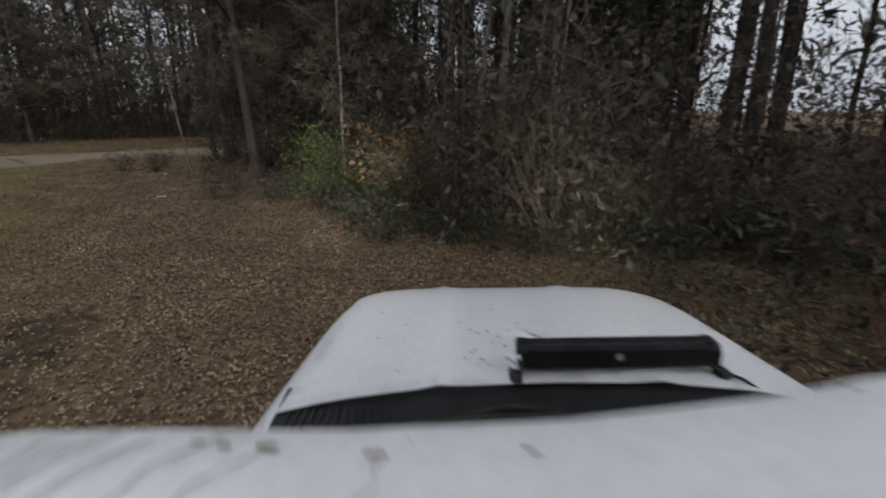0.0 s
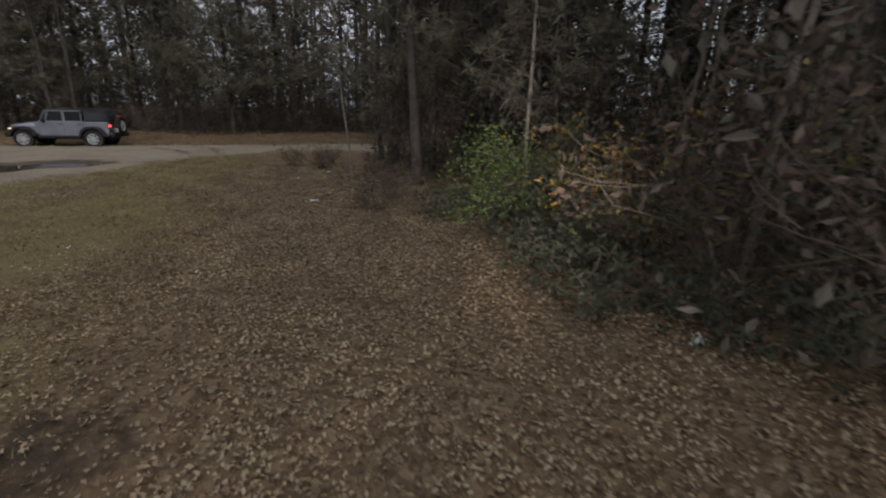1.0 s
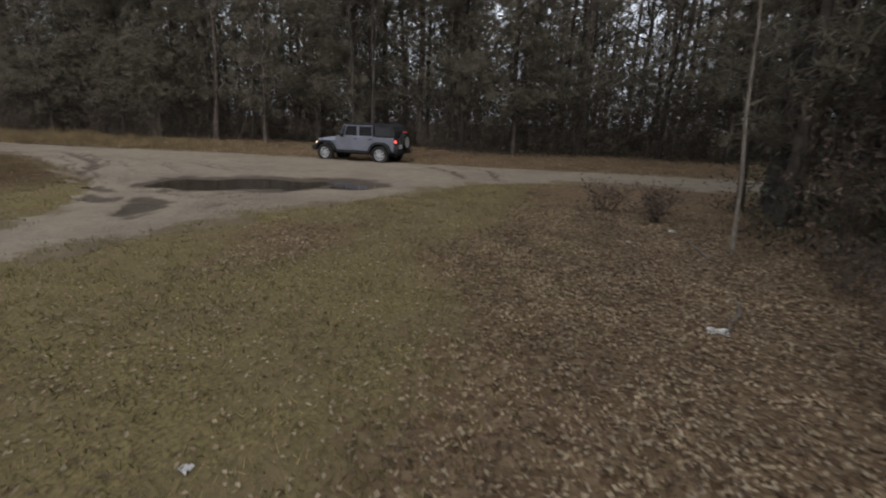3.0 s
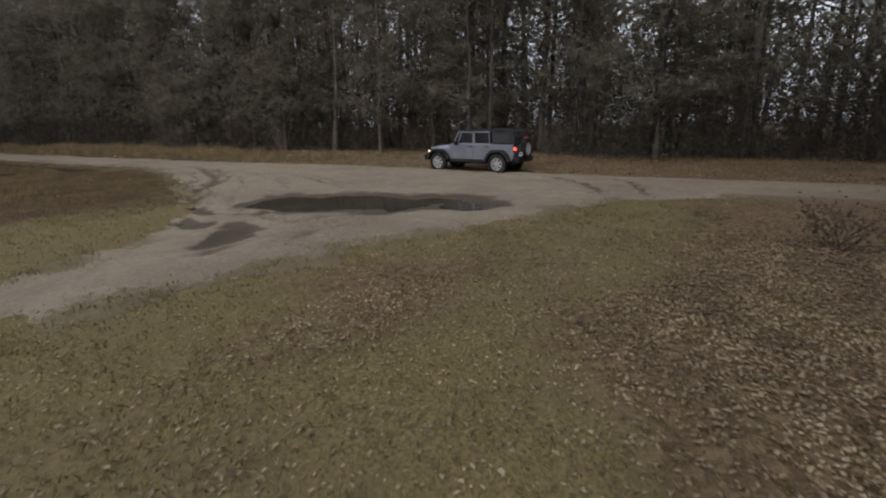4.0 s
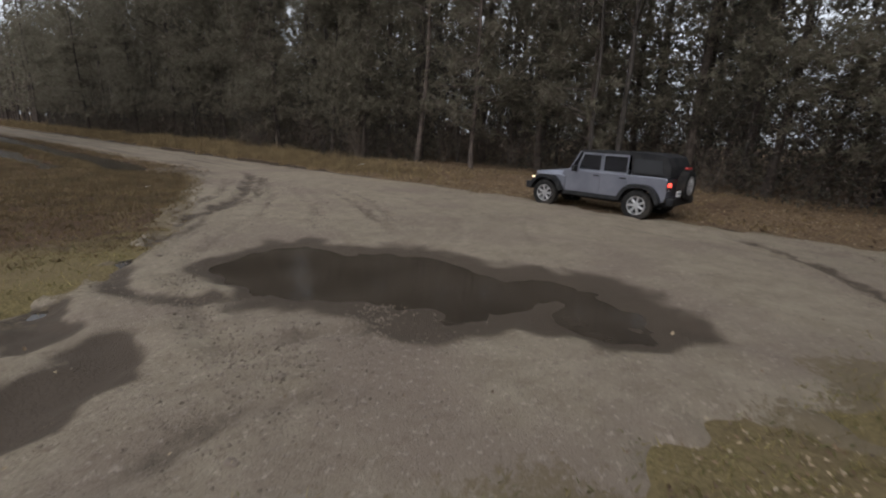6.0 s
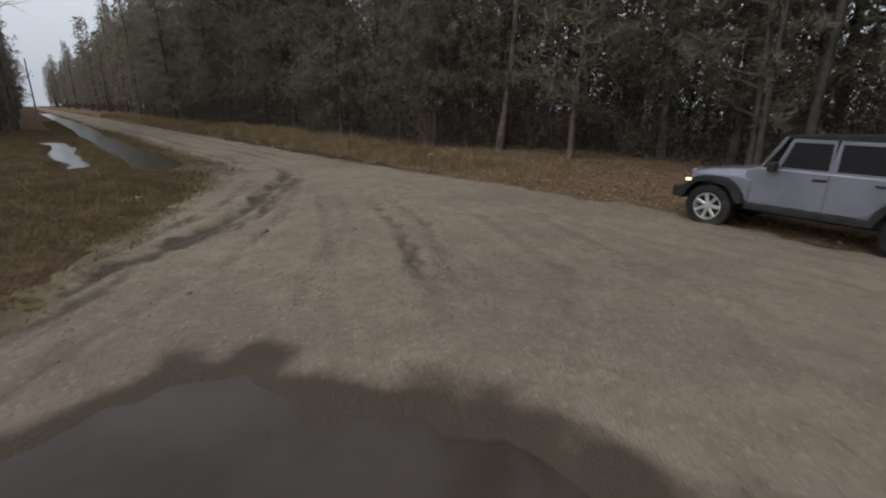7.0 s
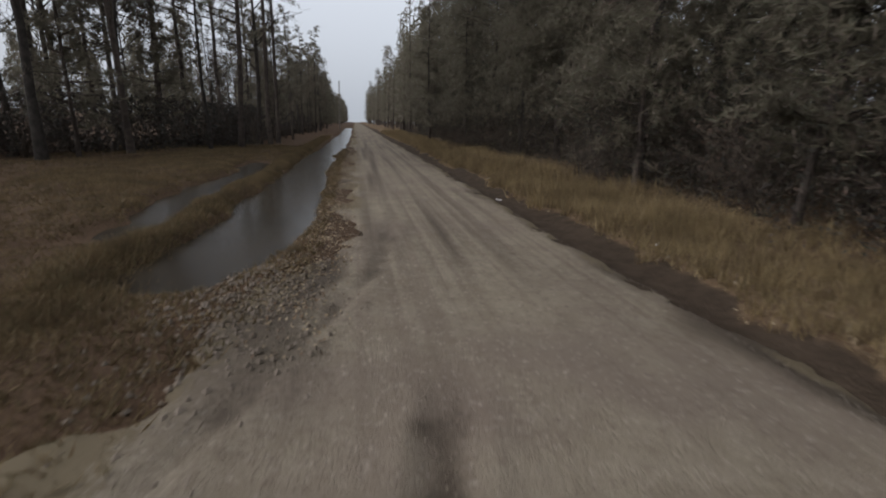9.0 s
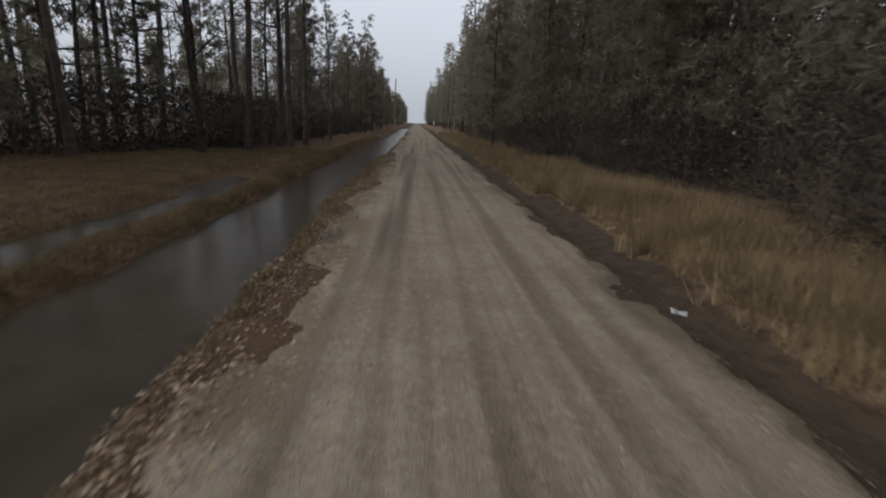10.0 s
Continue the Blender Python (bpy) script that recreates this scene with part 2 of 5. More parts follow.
FIELD_BLADES = leafy("dead_field_grass", [(0.155, 0.108, 0.056), (0.125, 0.082, 0.043), (0.19, 0.14, 0.075), (0.105, 0.083, 0.04)], 0.8)
PALE_LITTER = surface("white_paper", (0.7, 0.69, 0.66), (0.55, 0.53, 0.5), None, 8.0, 60.0, 0.7, rise=0)
CLOD = surface("mud_clod", (0.105, 0.085, 0.065), (0.162, 0.13, 0.102), None, 9.0, 60.0, 0.9, rise=0.01)
POLE_WOOD = surface("weathered_pole", (0.126, 0.11, 0.094), (0.194, 0.17, 0.146), None, 3.0, 30.0, 0.9)
SILVER = surface("silver_paint", (0.165, 0.17, 0.2), (0.2, 0.205, 0.235), (0.125, 0.115, 0.105), 1.6, 30.0, 0.36, 0.55, rise=0, where="object", coat=0.6, dirt_at=(0.62, 0.85))
BLACK_PLASTIC = surface("black_plastic", (0.013, 0.013, 0.014), (0.024, 0.0235, 0.023), (0.05, 0.045, 0.04), 4.0, 90.0, 0.6, rise=0.002, where="object", dirt_at=(0.6, 0.85))
SOFT_TOP = surface("black_canvas", (0.014, 0.014, 0.015), (0.026, 0.025, 0.025), None, 3.0, 120.0, 0.85, rise=0.004, where="object")
RUBBER = surface("tyre_rubber", (0.014, 0.0135, 0.013), (0.025, 0.023, 0.021), (0.055, 0.047, 0.039), 5.0, 60.0, 0.9, rise=0.004, where="object", dirt_at=(0.5, 0.75))
ALLOY = surface("cast_alloy", (0.52, 0.52, 0.53), (0.62, 0.62, 0.62), (0.244, 0.22, 0.196), 6.0, 60.0, 0.32, 0.85, rise=0, where="object")
DARK_GLASS = plain("tinted_glass", (0.012, 0.013, 0.015), 0.04, coat=0.3)
GREY_GLASS = plain("clear_vinyl_window", (0.03, 0.031, 0.033), 0.15)
TAIL_RED = plain("lit_tail_light", (0.9, 0.05, 0.03), 0.3, emit=3.5)
REFLECTOR_RED = plain("red_lens", (0.305, 0.0371, 0.0347), 0.2)
AMBER = plain("pale_lit_lens", (0.95, 0.75, 0.45), 0.3, emit=1.2)
LAMP_WHITE = plain("lit_lamp", (1.0, 0.93, 0.8), 0.2, emit=4.0)
CHROME = plain("bright_metal", (0.6, 0.6, 0.6), 0.2, 1.0)
PLATE = plain("number_plate_white", (0.62, 0.62, 0.6), 0.5)
INK = plain("dark_print", (0.044, 0.052, 0.084), 0.6)
SKIN_WHITE = surface("white_car_paint", (0.86, 0.865, 0.86), (0.9, 0.9, 0.9), (0.451, 0.419, 0.379), 2.2, 45.0, 0.3, rise=0, where="object", coat=0.5, dirt_at=(0.66, 0.86))
SOOT_BLACK = surface("black_cast_metal", (0.006, 0.006, 0.0065), (0.012, 0.012, 0.012), None, 8.0, 90.0, 0.45, rise=0, where="object")
GREY_DIRT = surface("thin_grey_dirt", (0.42, 0.41, 0.4), (0.5, 0.49, 0.48), None, 30.0, 120.0, 0.7, rise=0, where="object")
RUST = surface("rust_and_dirt_spot", (0.14, 0.105, 0.08), (0.26, 0.22, 0.185), None, 30.0, 120.0, 0.9, rise=0, where="object")


for dull, gloss in ((SOFT_TOP, 0.1), (SOOT_BLACK, 0.15), (BLACK_PLASTIC, 0.12), (RUBBER, 0.08), (PINE_BARK, 0.15), (GREY_BARK, 0.15), (PALE_BARK, 0.2), (CLOD, 0.1), (TWIG, 0.1)):
    dull.node_tree.nodes["Principled BSDF"].inputs["Specular IOR Level"].default_value = gloss


# ---- helpers for shapes ----
rng = np.random.RandomState(7)
TABLE = rng.rand(256, 256)


def vnoise(x, y, size, shift=0):
    """Smooth value noise from 0 to 1, with lumps of the given size in metres."""
    u, v = np.asarray(x) / size + 31.7 * shift + 4000, np.asarray(y) / size + 17.3 * shift + 4000
    i, j = np.floor(u).astype(int), np.floor(v).astype(int)
    a, b = u - i, v - j
    a, b = a * a * (3 - 2 * a), b * b * (3 - 2 * b)
    t = lambda p, q: TABLE[p % 256, q % 256]
    return (t(i, j) * (1 - a) + t(i + 1, j) * a) * (1 - b) + (t(i, j + 1) * (1 - a) + t(i + 1, j + 1) * a) * b


def smooth(t):
    t = np.clip(t, 0, 1)
    return t * t * (3 - 2 * t)


def mesh_of(name, verts, faces, material, shade=False):
    me = bpy.data.meshes.new(name)
    verts, faces = np.asarray(verts, float), np.asarray(faces, int)
    me.vertices.add(len(verts))
    me.vertices.foreach_set("co", verts.ravel())
    k = faces.shape[1]
    me.loops.add(faces.size)
    me.loops.foreach_set("vertex_index", faces.ravel())
    me.polygons.add(len(faces))
    me.polygons.foreach_set("loop_start", np.arange(len(faces)) * k)
    me.polygons.foreach_set("use_smooth", np.full(len(faces), shade))
    me.update(calc_edges=True)
    me.validate()
    me.materials.append(material)
    return me


def mesh_part(name, me, parent=None, label=""):
    ob = new(name, me)
    if parent is not None:
        ob.parent = parent
    return tagged(ob, label) if label else ob


def part(name, bm, material, parent=None, label="", shade=False):
    """Links a bmesh as one mesh object under a thing or a part."""
    bmesh.ops.recalc_face_normals(bm, faces=bm.faces)
    me = bpy.data.meshes.new(name)
    bm.to_mesh(me)
    bm.free()
    me.materials.append(material)
    if shade:
        me.polygons.foreach_set("use_smooth", np.full(len(me.polygons), True))
    return mesh_part(name, me, parent, label)


def thing(name, label, category, group="", m=None):
    ob = tagged(new(name), label, category, group)
    if m is not None:
        ob.matrix_basis = m
    return ob


class Lumps:
    """Collects triangles for one mesh."""

    def __init__(self):
        self.v, self.f, self.n = [], [], 0

    def add(self, verts, faces):
        self.v.append(np.asarray(verts, float))
        self.f.append(np.asarray(faces, int) + self.n)
        self.n += len(verts)

    def tube(self, pts, radii, sides=5):
        pts, k = np.asarray(pts, float), len(pts)
        way = np.gradient(pts, axis=0)
        way /= np.linalg.norm(way, axis=1, keepdims=True) + 1e-9
        ref = np.array([1.0, 0, 0]) if abs(way[0, 2]) > 0.7 else np.array([0, 0, 1.0])
        a = np.cross(way, ref)
        a /= np.linalg.norm(a, axis=1, keepdims=True) + 1e-9
        b = np.cross(way, a)
        ang = np.arange(sides) * 2 * np.pi / sides
        ring = a[:, None] * np.cos(ang)[None, :, None] + b[:, None] * np.sin(ang)[None, :, None]
        verts = (pts[:, None] + ring * np.asarray(radii, float)[:, None, None]).reshape(-1, 3)
        i, j = np.meshgrid(np.arange(k - 1), np.arange(sides), indexing="ij")
        p, q = i * sides + j, i * sides + (j + 1) % sides
        p, q = p.ravel(), q.ravel()
        self.add(verts, np.r_[np.c_[p, q, q + sides], np.c_[p, q + sides, p + sides]])

    def mesh(self, name, material, shade=False):
        return mesh_of(name, np.concatenate(self.v), np.concatenate(self.f), material, shade)


def blades(base, way, side, length, width):
    """Thin triangles: arrays of bases, directions, sideways directions, lengths and widths."""
    k = len(base)
    w = side * width[:, None] / 2
    verts = np.stack([base - w, base + w, base + way * length[:, None]], 1).reshape(-1, 3)
    return verts, np.arange(3 * k).reshape(-1, 3)


def leaves(base, way, side, length, width):
    """Pointed leaves of two triangles each, slightly folded along the rib."""
    k = len(base)
    up = np.cross(way, side) * (width * 0.18)[:, None]
    mid = base + way * (length * 0.5)[:, None]
    verts = np.stack([base, mid + side * width[:, None] / 2 + up, base + way * length[:, None], mid - side * width[:, None] / 2 + up], 1).reshape(-1, 3)
    q = np.arange(k)[:, None] * 4
    return verts, np.r_[q + [0, 1, 2], q + [0, 2, 3]]


def units(r, k, lift=0.0):
    d = r.normal(size=(k, 3))
    d[:, 2] += lift
    return d / np.linalg.norm(d, axis=1, keepdims=True)


def square_to(r, d):
    s = np.cross(d, r.normal(size=d.shape))
    return s / (np.linalg.norm(s, axis=1, keepdims=True) + 1e-9)


def block(bm, lo, hi, bevel=0.0, m=None):
    made = bmesh.ops.create_cube(bm, size=1.0)["verts"]
    for v in made:
        v.co = Vector([lo[i] + (v.co[i] + 0.5) * (hi[i] - lo[i]) for i in range(3)])
    if bevel:
        edges = list({e for v in made for e in v.link_edges})
        made = bmesh.ops.bevel(bm, geom=edges, offset=bevel, segments=2, affect="EDGES", profile=0.5)["verts"] + [v for v in made if v.is_valid]
    if m is not None:
        bmesh.ops.transform(bm, matrix=m, verts=list({v for v in made if v.is_valid}))
    return bm


def slab(profile, y0, y1, bevel=0.0, segments=2):
    """A side profile of (x, z) points, thick from y0 to y1."""
    bm = bmesh.new()
    low = [bm.verts.new((x, y0, z)) for x, z in profile]
    high = [bm.verts.new((x, y1, z)) for x, z in profile]
    bm.faces.new(low[::-1])
    bm.faces.new(high)
    k = len(profile)
    for i in range(k):
        bm.faces.new((low[i], low[(i + 1) % k], high[(i + 1) % k], high[i]))
    if bevel:
        bmesh.ops.bevel(bm, geom=list(bm.edges), offset=bevel, segments=segments, affect="EDGES", profile=0.5)
    return bm


def disc(bm, radius, depth, segments, m):
    made = bmesh.ops.create_cone(bm, cap_ends=True, segments=segments, radius1=radius, radius2=radius, depth=depth)["verts"]
    bmesh.ops.transform(bm, matrix=m, verts=made)
    return made


def lathe(profile, segments, m=None):
    """Turns (radius, height) points about the y axis."""
    bm = bmesh.new()
    rings = []
    for r, h in profile:
        rings.append([bm.verts.new((r * math.cos(a), h, r * math.sin(a))) for a in (2 * math.pi * i / segments for i in range(segments))])
    for a, b in zip(rings, rings[1:]):
        for i in range(segments):
            bm.faces.new((a[i], a[(i + 1) % segments], b[(i + 1) % segments], b[i]))
    if m is not None:
        bmesh.ops.transform(bm, matrix=m, verts=bm.verts)
    return bm


# ---- the lie of the land ----
JUNCTION = [(13.0, 30), (10.9, 26), (10.5, 20.5), (9.4, 17), (8.7, 14.2), (7.5, 11.6), (6.6, 9.7), (5.6, 7.9), (4.2, 5.3), (2.3, 3.6), (0.8, 2.1), (-0.6, 1.3), (-2.5, 1.2), (-9, 3.2), (-16, 6.5),
            (-16.5, 4.2), (-9, 0.8), (-3.0, -0.4), (-0.7, -1.0), (0.4, -1.4), (2.3, -1.7), (4.0, -3.1), (6.3, -3.9), (8.6, -4.9), (9.6, -7.0), (13.0, -10)]
# wheel ruts: line, depth in metres, dampness, half-width
RUTS = [([(4.3, 1.6), (3.5, 2.4), (3.2, 3.2), (3.5, 4.2), (4.5, 5.5), (5.7, 7.0), (6.4, 7.5), (8.1, 9.2), (9.5, 11.4), (11.5, 14.6), (12.0, 16.5)], 0.05, 1.0, 0.17),
        ([(4.6, 4.9), (6.1, 7.0), (8.5, 9.0), (9.9, 11.3), (11.8, 14.2)], 0.03, 0.7, 0.09), ([(4.9, 7.0), (6.3, 8.3), (7.9, 10.0), (9.2, 12.2), (10.6, 15.0)], 0.025, 0.6, 0.1),
        ([(3.6, 2.6), (4.4, 3.9), (5.6, 5.2), (7.2, 6.6), (9.0, 9.0), (10.9, 12.5), (11.9, 16.5)], 0.02, 0.4, 0.12),
        ([(7.1, 4.3), (7.9, 5.5), (9.5, 7.3), (11.0, 10.0)], 0.02, 0.3, 0.11), ([(7.9, 5.0), (8.7, 6.5), (9.8, 8.9), (10.9, 11.2)], 0.02, 0.25, 0.1),
        ([(8.3, 3.3), (9.0, 4.7), (9.9, 6.3), (11.3, 9.5)], 0.025, 0.6, 0.1), ([(8.7, 3.1), (9.5, 4.7), (10.5, 6.2), (12.0, 10.0)], 0.025, 0.5, 0.1),
        ([(9.6, -4.7), (10.1, -4.5), (11.5, -3.9), (12.8, -3.2), (14.0, -1.5)], 0.04, 1.0, 0.09), ([(9.6, -5.9), (10.3, -5.7), (12.6, -5.2), (13.8, -4.5), (14.6, -3)], 0.04, 1.0, 0.09),
        ([(3.4, 0.0), (3.3, 0.9), (3.6, 1.9), (4.0, 3.2)], 0.03, 0.4, 0.14), ([(8.7, 12.6), (9.6, 14.5), (11.4, 19.3), (11.8, 23)], 0.03, 0.6, 0.12),
        ([(3.3, 0.6), (4.6, 0.1), (5.6, 0.6)], 0.03, 0.6, 0.13), ([(1.6, -0.5), (3.0, -0.4), (4.3, -1.0)], 0.035, 0.7, 0.13), ([(0.2, 0.1), (1.4, 0.0), (2.6, -0.2)], 0.03, 0.6, 0.1),
        ([(8.3, 1.6), (10.6, 3.4), (12.2, 7.0), (13.0, 12.0)], 0.015, 0.35, 0.13), ([(9.0, 0.2), (11.4, 2.0), (13.0, 6.0), (13.6, 12.0)], 0.015, 0.3, 0.12),
        ([(10.8, -7.5), (12.2, -4.0), (12.9, 1.0), (13.2, 8.0)], 0.015, 0.35, 0.14), ([(12.4, -8), (13.6, -3.5), (14.3, 2.0), (14.4, 9.0)], 0.015, 0.35, 0.14)]
STREAKS = [11.25, 11.5, 11.9, 12.15, 12.7, 13.0, 13.35, 13.75, 14.2, 14.5]
# puddles: middle, half-length, half-width, turn in degrees, depth
PUDDLES = {"big_puddle": [(6.25, 0.8, 2.9, 1.7, -64, 0.13), (5.55, 2.9, 1.4, 1.05, 20, 0.12), (6.9, -1.6, 1.3, 0.85, -50, 0.105)],
           "track_puddle": [(2.1, 1.12, 1.1, 0.58, 39, 0.125)], "small_puddle": [(2.35, 2.62, 0.6, 0.3, 25, 0.115)]}


def away_from_polygon(x, y, poly):
    """Signed distance, positive inside."""
    d, inside = np.full(np.shape(x), 1e9), np.zeros(np.shape(x), bool)
    for (ax, ay), (bx, by) in zip(poly, poly[1:] + poly[:1]):
        ex, ey = bx - ax, by - ay
        t = np.clip(((x - ax) * ex + (y - ay) * ey) / (ex * ex + ey * ey), 0, 1)
        d = np.minimum(d, np.hypot(x - ax - t * ex, y - ay - t * ey))
        cross = (ay > y) != (by > y)
        inside ^= cross & (x < (bx - ax) * (y - ay) / (by - ay + 1e-12) + ax)
    return np.where(inside, d, -d)


def off_line(x, y, line):
    d = np.full(np.shape(x), 1e9)
    for (ax, ay), (bx, by) in zip(line, line[1:]):
        ex, ey = bx - ax, by - ay
        t = np.clip(((x - ax) * ex + (y - ay) * ey) / (ex * ex + ey * ey), 0, 1)
        d = np.minimum(d, np.hypot(x - ax - t * ex, y - ay - t * ey))
    return d


def fading(x, y, line):
    """From 0 at a rut's two ends to 1 along its middle."""
    ends = [np.hypot(x - line[k][0], y - line[k][1]) for k in (0, -1)]
    return smooth(ends[0] / 0.8) * smooth(ends[1] / 1.6)


def road_inside(x, y):
    strip = np.minimum(x - 10.75, 15.1 + 0.5 * smooth((y - 1) / 4) * smooth((20 - y) / 5) - x)
    return np.maximum(strip, away_from_polygon(x, y, JUNCTION))


def road_share(x, y):
    wob = np.where(x > 14, 0.35, 1.1) * (vnoise(x, y, 1.6, 3) - 0.5) + 0.55 * (vnoise(x, y, 0.4, 5) - 0.5) + 0.25 * (vnoise(x, y, 0.18, 4) - 0.5)
    return smooth((road_inside(x, y) + wob + 0.22) / 0.45)


def hollow(x, y, name):
    h = np.zeros(np.shape(x))
    wx, wy = x + 0.9 * (vnoise(x, y, 0.9, 8) - 0.5) + 0.3 * (vnoise(x, y, 0.3, 18) - 0.5), y + 0.9 * (vnoise(x, y, 0.9, 9) - 0.5) + 0.3 * (vnoise(x, y, 0.3, 19) - 0.5)
    for cx, cy, a, b, turn, deep in PUDDLES[name]:
        c, s = math.cos(radians(turn)), math.sin(radians(turn))
        u, v = ((wx - cx) * c + (wy - cy) * s) / a, (-(wx - cx) * s + (wy - cy) * c) / b
        h = np.maximum(h, deep * np.exp(-1.1 * (u * u + v * v) ** 1.6))
    return h * (0.74 + 0.42 * vnoise(x, y, 0.55, 13))


def land(x, y):
    z = 0.05 * (vnoise(x, y, 5.0) - 0.5) + 0.025 * (vnoise(x, y, 1.3, 1) - 0.5)
    z = z + 0.75 * smooth((-11.0 - y) / 7) * smooth((9 - x) / 4) * (0.7 + 0.6 * vnoise(x, y, 6, 2))
    z = z + 0.35 * smooth((x - 16.3) / 4)
    along = smooth((y - 17.5) / 3)
    mid = 8.9 - 0.4 * smooth((24 - y) / 6) + 0.5 * smooth((y - 40) / 20)
    w = 0.35 * (vnoise(x, y, 2.5, 6) - 0.5) + 0.3 * (vnoise(x, y, 0.7, 7) - 0.5)
    z = z - 0.34 * along * np.exp(-(((x - mid + w) / 0.98) ** 4))
    z = z + 0.10 * along * np.exp(-(((x - mid + 1.25 + w) / 0.45) ** 2))
    z = z - 0.30 * np.exp(-(((x - 6.45 + 2 * w) / 0.75) ** 4 + ((y - 29.5) / 8.5) ** 4))
    z = z - 0.16 * smooth((y - 8) / 6) * np.exp(-(((x - 15.7 + 0.4 * w) / 0.5) ** 4))
    z = z + 0.12 * (vnoise(x, y, 2.2, 11) - 0.35) * smooth((7.5 - x) / 2) * smooth((y - 14) / 6)
    for name in PUDDLES:
        z = z - hollow(x, y, name)
    return z


def ground_height(x, y):
    x, y = np.asarray(x, float), np.asarray(y, float)
    return land(x, y) - 0.05 * road_share(x, y) - 0.2 * smooth((road_inside(x, y) - 0.7) / 0.6)


def road_height(x, y):
    s = road_share(x, y)
    z = land(x, y) + 0.045 * s - 0.07 * (1 - s)
    z = z + 0.02 * (vnoise(x, y, 0.35, 12) - 0.5) * s
    straight = smooth((y - 15) / 6)
    for sx in STREAKS:
        d = x - sx - 0.25 * (vnoise(x * 0, y, 9.0, int(sx * 10)) - 0.5)
        z = z - 0.012 * straight * np.exp(-((d / 0.09) ** 2)) + 0.008 * straight * np.exp(-(((d - 0.15) / 0.07) ** 2))
    for line, deep, _, wide in RUTS:
        d = off_line(x, y, line) + 0.1 * (vnoise(x, y, 0.35, 14) - 0.5)
        fade = fading(x, y, line) * (0.7 + 0.6 * vnoise(x, y, 0.7, 15))
        z = z - deep * fade * np.exp(-((d / wide) ** 2)) + 0.6 * deep * fade * np.exp(-(((d - 1.8 * wide) / 0.08) ** 2))
    z = z + 0.018 * (vnoise(x, y, 0.2, 16) - 0.5) * s * smooth((16 - y) / 8)
    return z


def muddy_strip(x, y):
    """The bare wet rut between the road and the tall grass."""
    return smooth((y - 10) / 5) * smooth((x - 14.85) / 0.2) * smooth((16.45 - x + 0.8 * (vnoise(x, y, 0.9, 23) - 0.5)) / 0.4)


def cover(x, y):
    """Shares of leaf litter, green grass and straw."""
    n1, n2 = vnoise(x, y, 2.4, 21), vnoise(x, y, 0.9, 22)
    leaf = smooth((-5.2 - y + 3.0 * (n1 - 0.5)) / 3.0) * 0.72 + 0.12 + 0.25 * n2
    leaf = np.maximum(leaf, 0.6 * np.exp(-(((x - 0.8) / 3.2) ** 2 + ((y + 3.2) / 1.6) ** 2)) * (0.6 + 0.8 * n2))
    leaf = np.where(x > 15.3, 0.42 + 0.5 * n2, leaf)
    leaf = np.where((y > 6) & (x < 10.3), 0.3 * n2, leaf)
    green = smooth((y + 9.5 + 3 * (n1 - 0.5)) / 3.0) * smooth((12 - y) / 8) * (0.6 + 0.4 * n2) * (x < 12)
    verge = smooth((road_inside(x, y) + 2.6 + 1.2 * (n1 - 0.5)) / 2.0) * smooth((18 - y) / 6) * (y > 2) * (x < 11)
    green = np.maximum(green * (1 - smooth((y - 5) / 4)), 0.5 * verge * (0.5 + 0.5 * n2))
    straw = np.where(x > 15.3, 0.75 - 0.3 * n1, 0.35 + 0.6 * smooth((y - 4) / 6) * (x < 11))
    strip = 1 - 0.85 * muddy_strip(x, y)
    return np.clip(np.stack([leaf * strip, green, straw * strip], -1), 0, 1)


def spaced(lo, a, b, hi, step, growth=1.22):
    mid = list(np.arange(a, b + step / 2, step))
    up, s = [], step
    while (up[-1] if up else mid[-1]) < hi:
        s *= growth
        up.append((up[-1] if up else mid[-1]) + s)
    dn, s = [], step
    while (dn[-1] if dn else mid[0]) > lo:
        s *= growth
        dn.append((dn[-1] if dn else mid[0]) - s)
    return np.array(dn[::-1] + mid + up)


def sheet(name, xs, ys, height, material, layer, values, keep=None):
    gx, gy = np.meshgrid(xs, ys, indexing="ij")
    verts = np.c_[gx.ravel(), gy.ravel(), height(gx, gy).ravel()]
    i, j = np.meshgrid(np.arange(len(xs) - 1), np.arange(len(ys) - 1), indexing="ij")
    a = (i * len(ys) + j).ravel()
    quads = np.c_[a, a + len(ys), a + len(ys) + 1, a + 1]
    colour = values(gx, gy).reshape(-1, 3)
    if keep is not None:
        ok = keep(gx, gy).ravel()
        quads = quads[ok[quads].any(1)]
        used = np.unique(quads)
        back = np.zeros(len(verts), int)
        back[used] = np.arange(len(used))
        verts, colour, quads = verts[used], colour[used], back[quads]
    me = mesh_of(name, verts, quads, material, True)
    lay = me.attributes.new(layer, "FLOAT_COLOR", "POINT")
    lay.data.foreach_set("color", np.c_[colour, np.ones(len(colour))].ravel().astype(np.float32))
    return new(name, me)


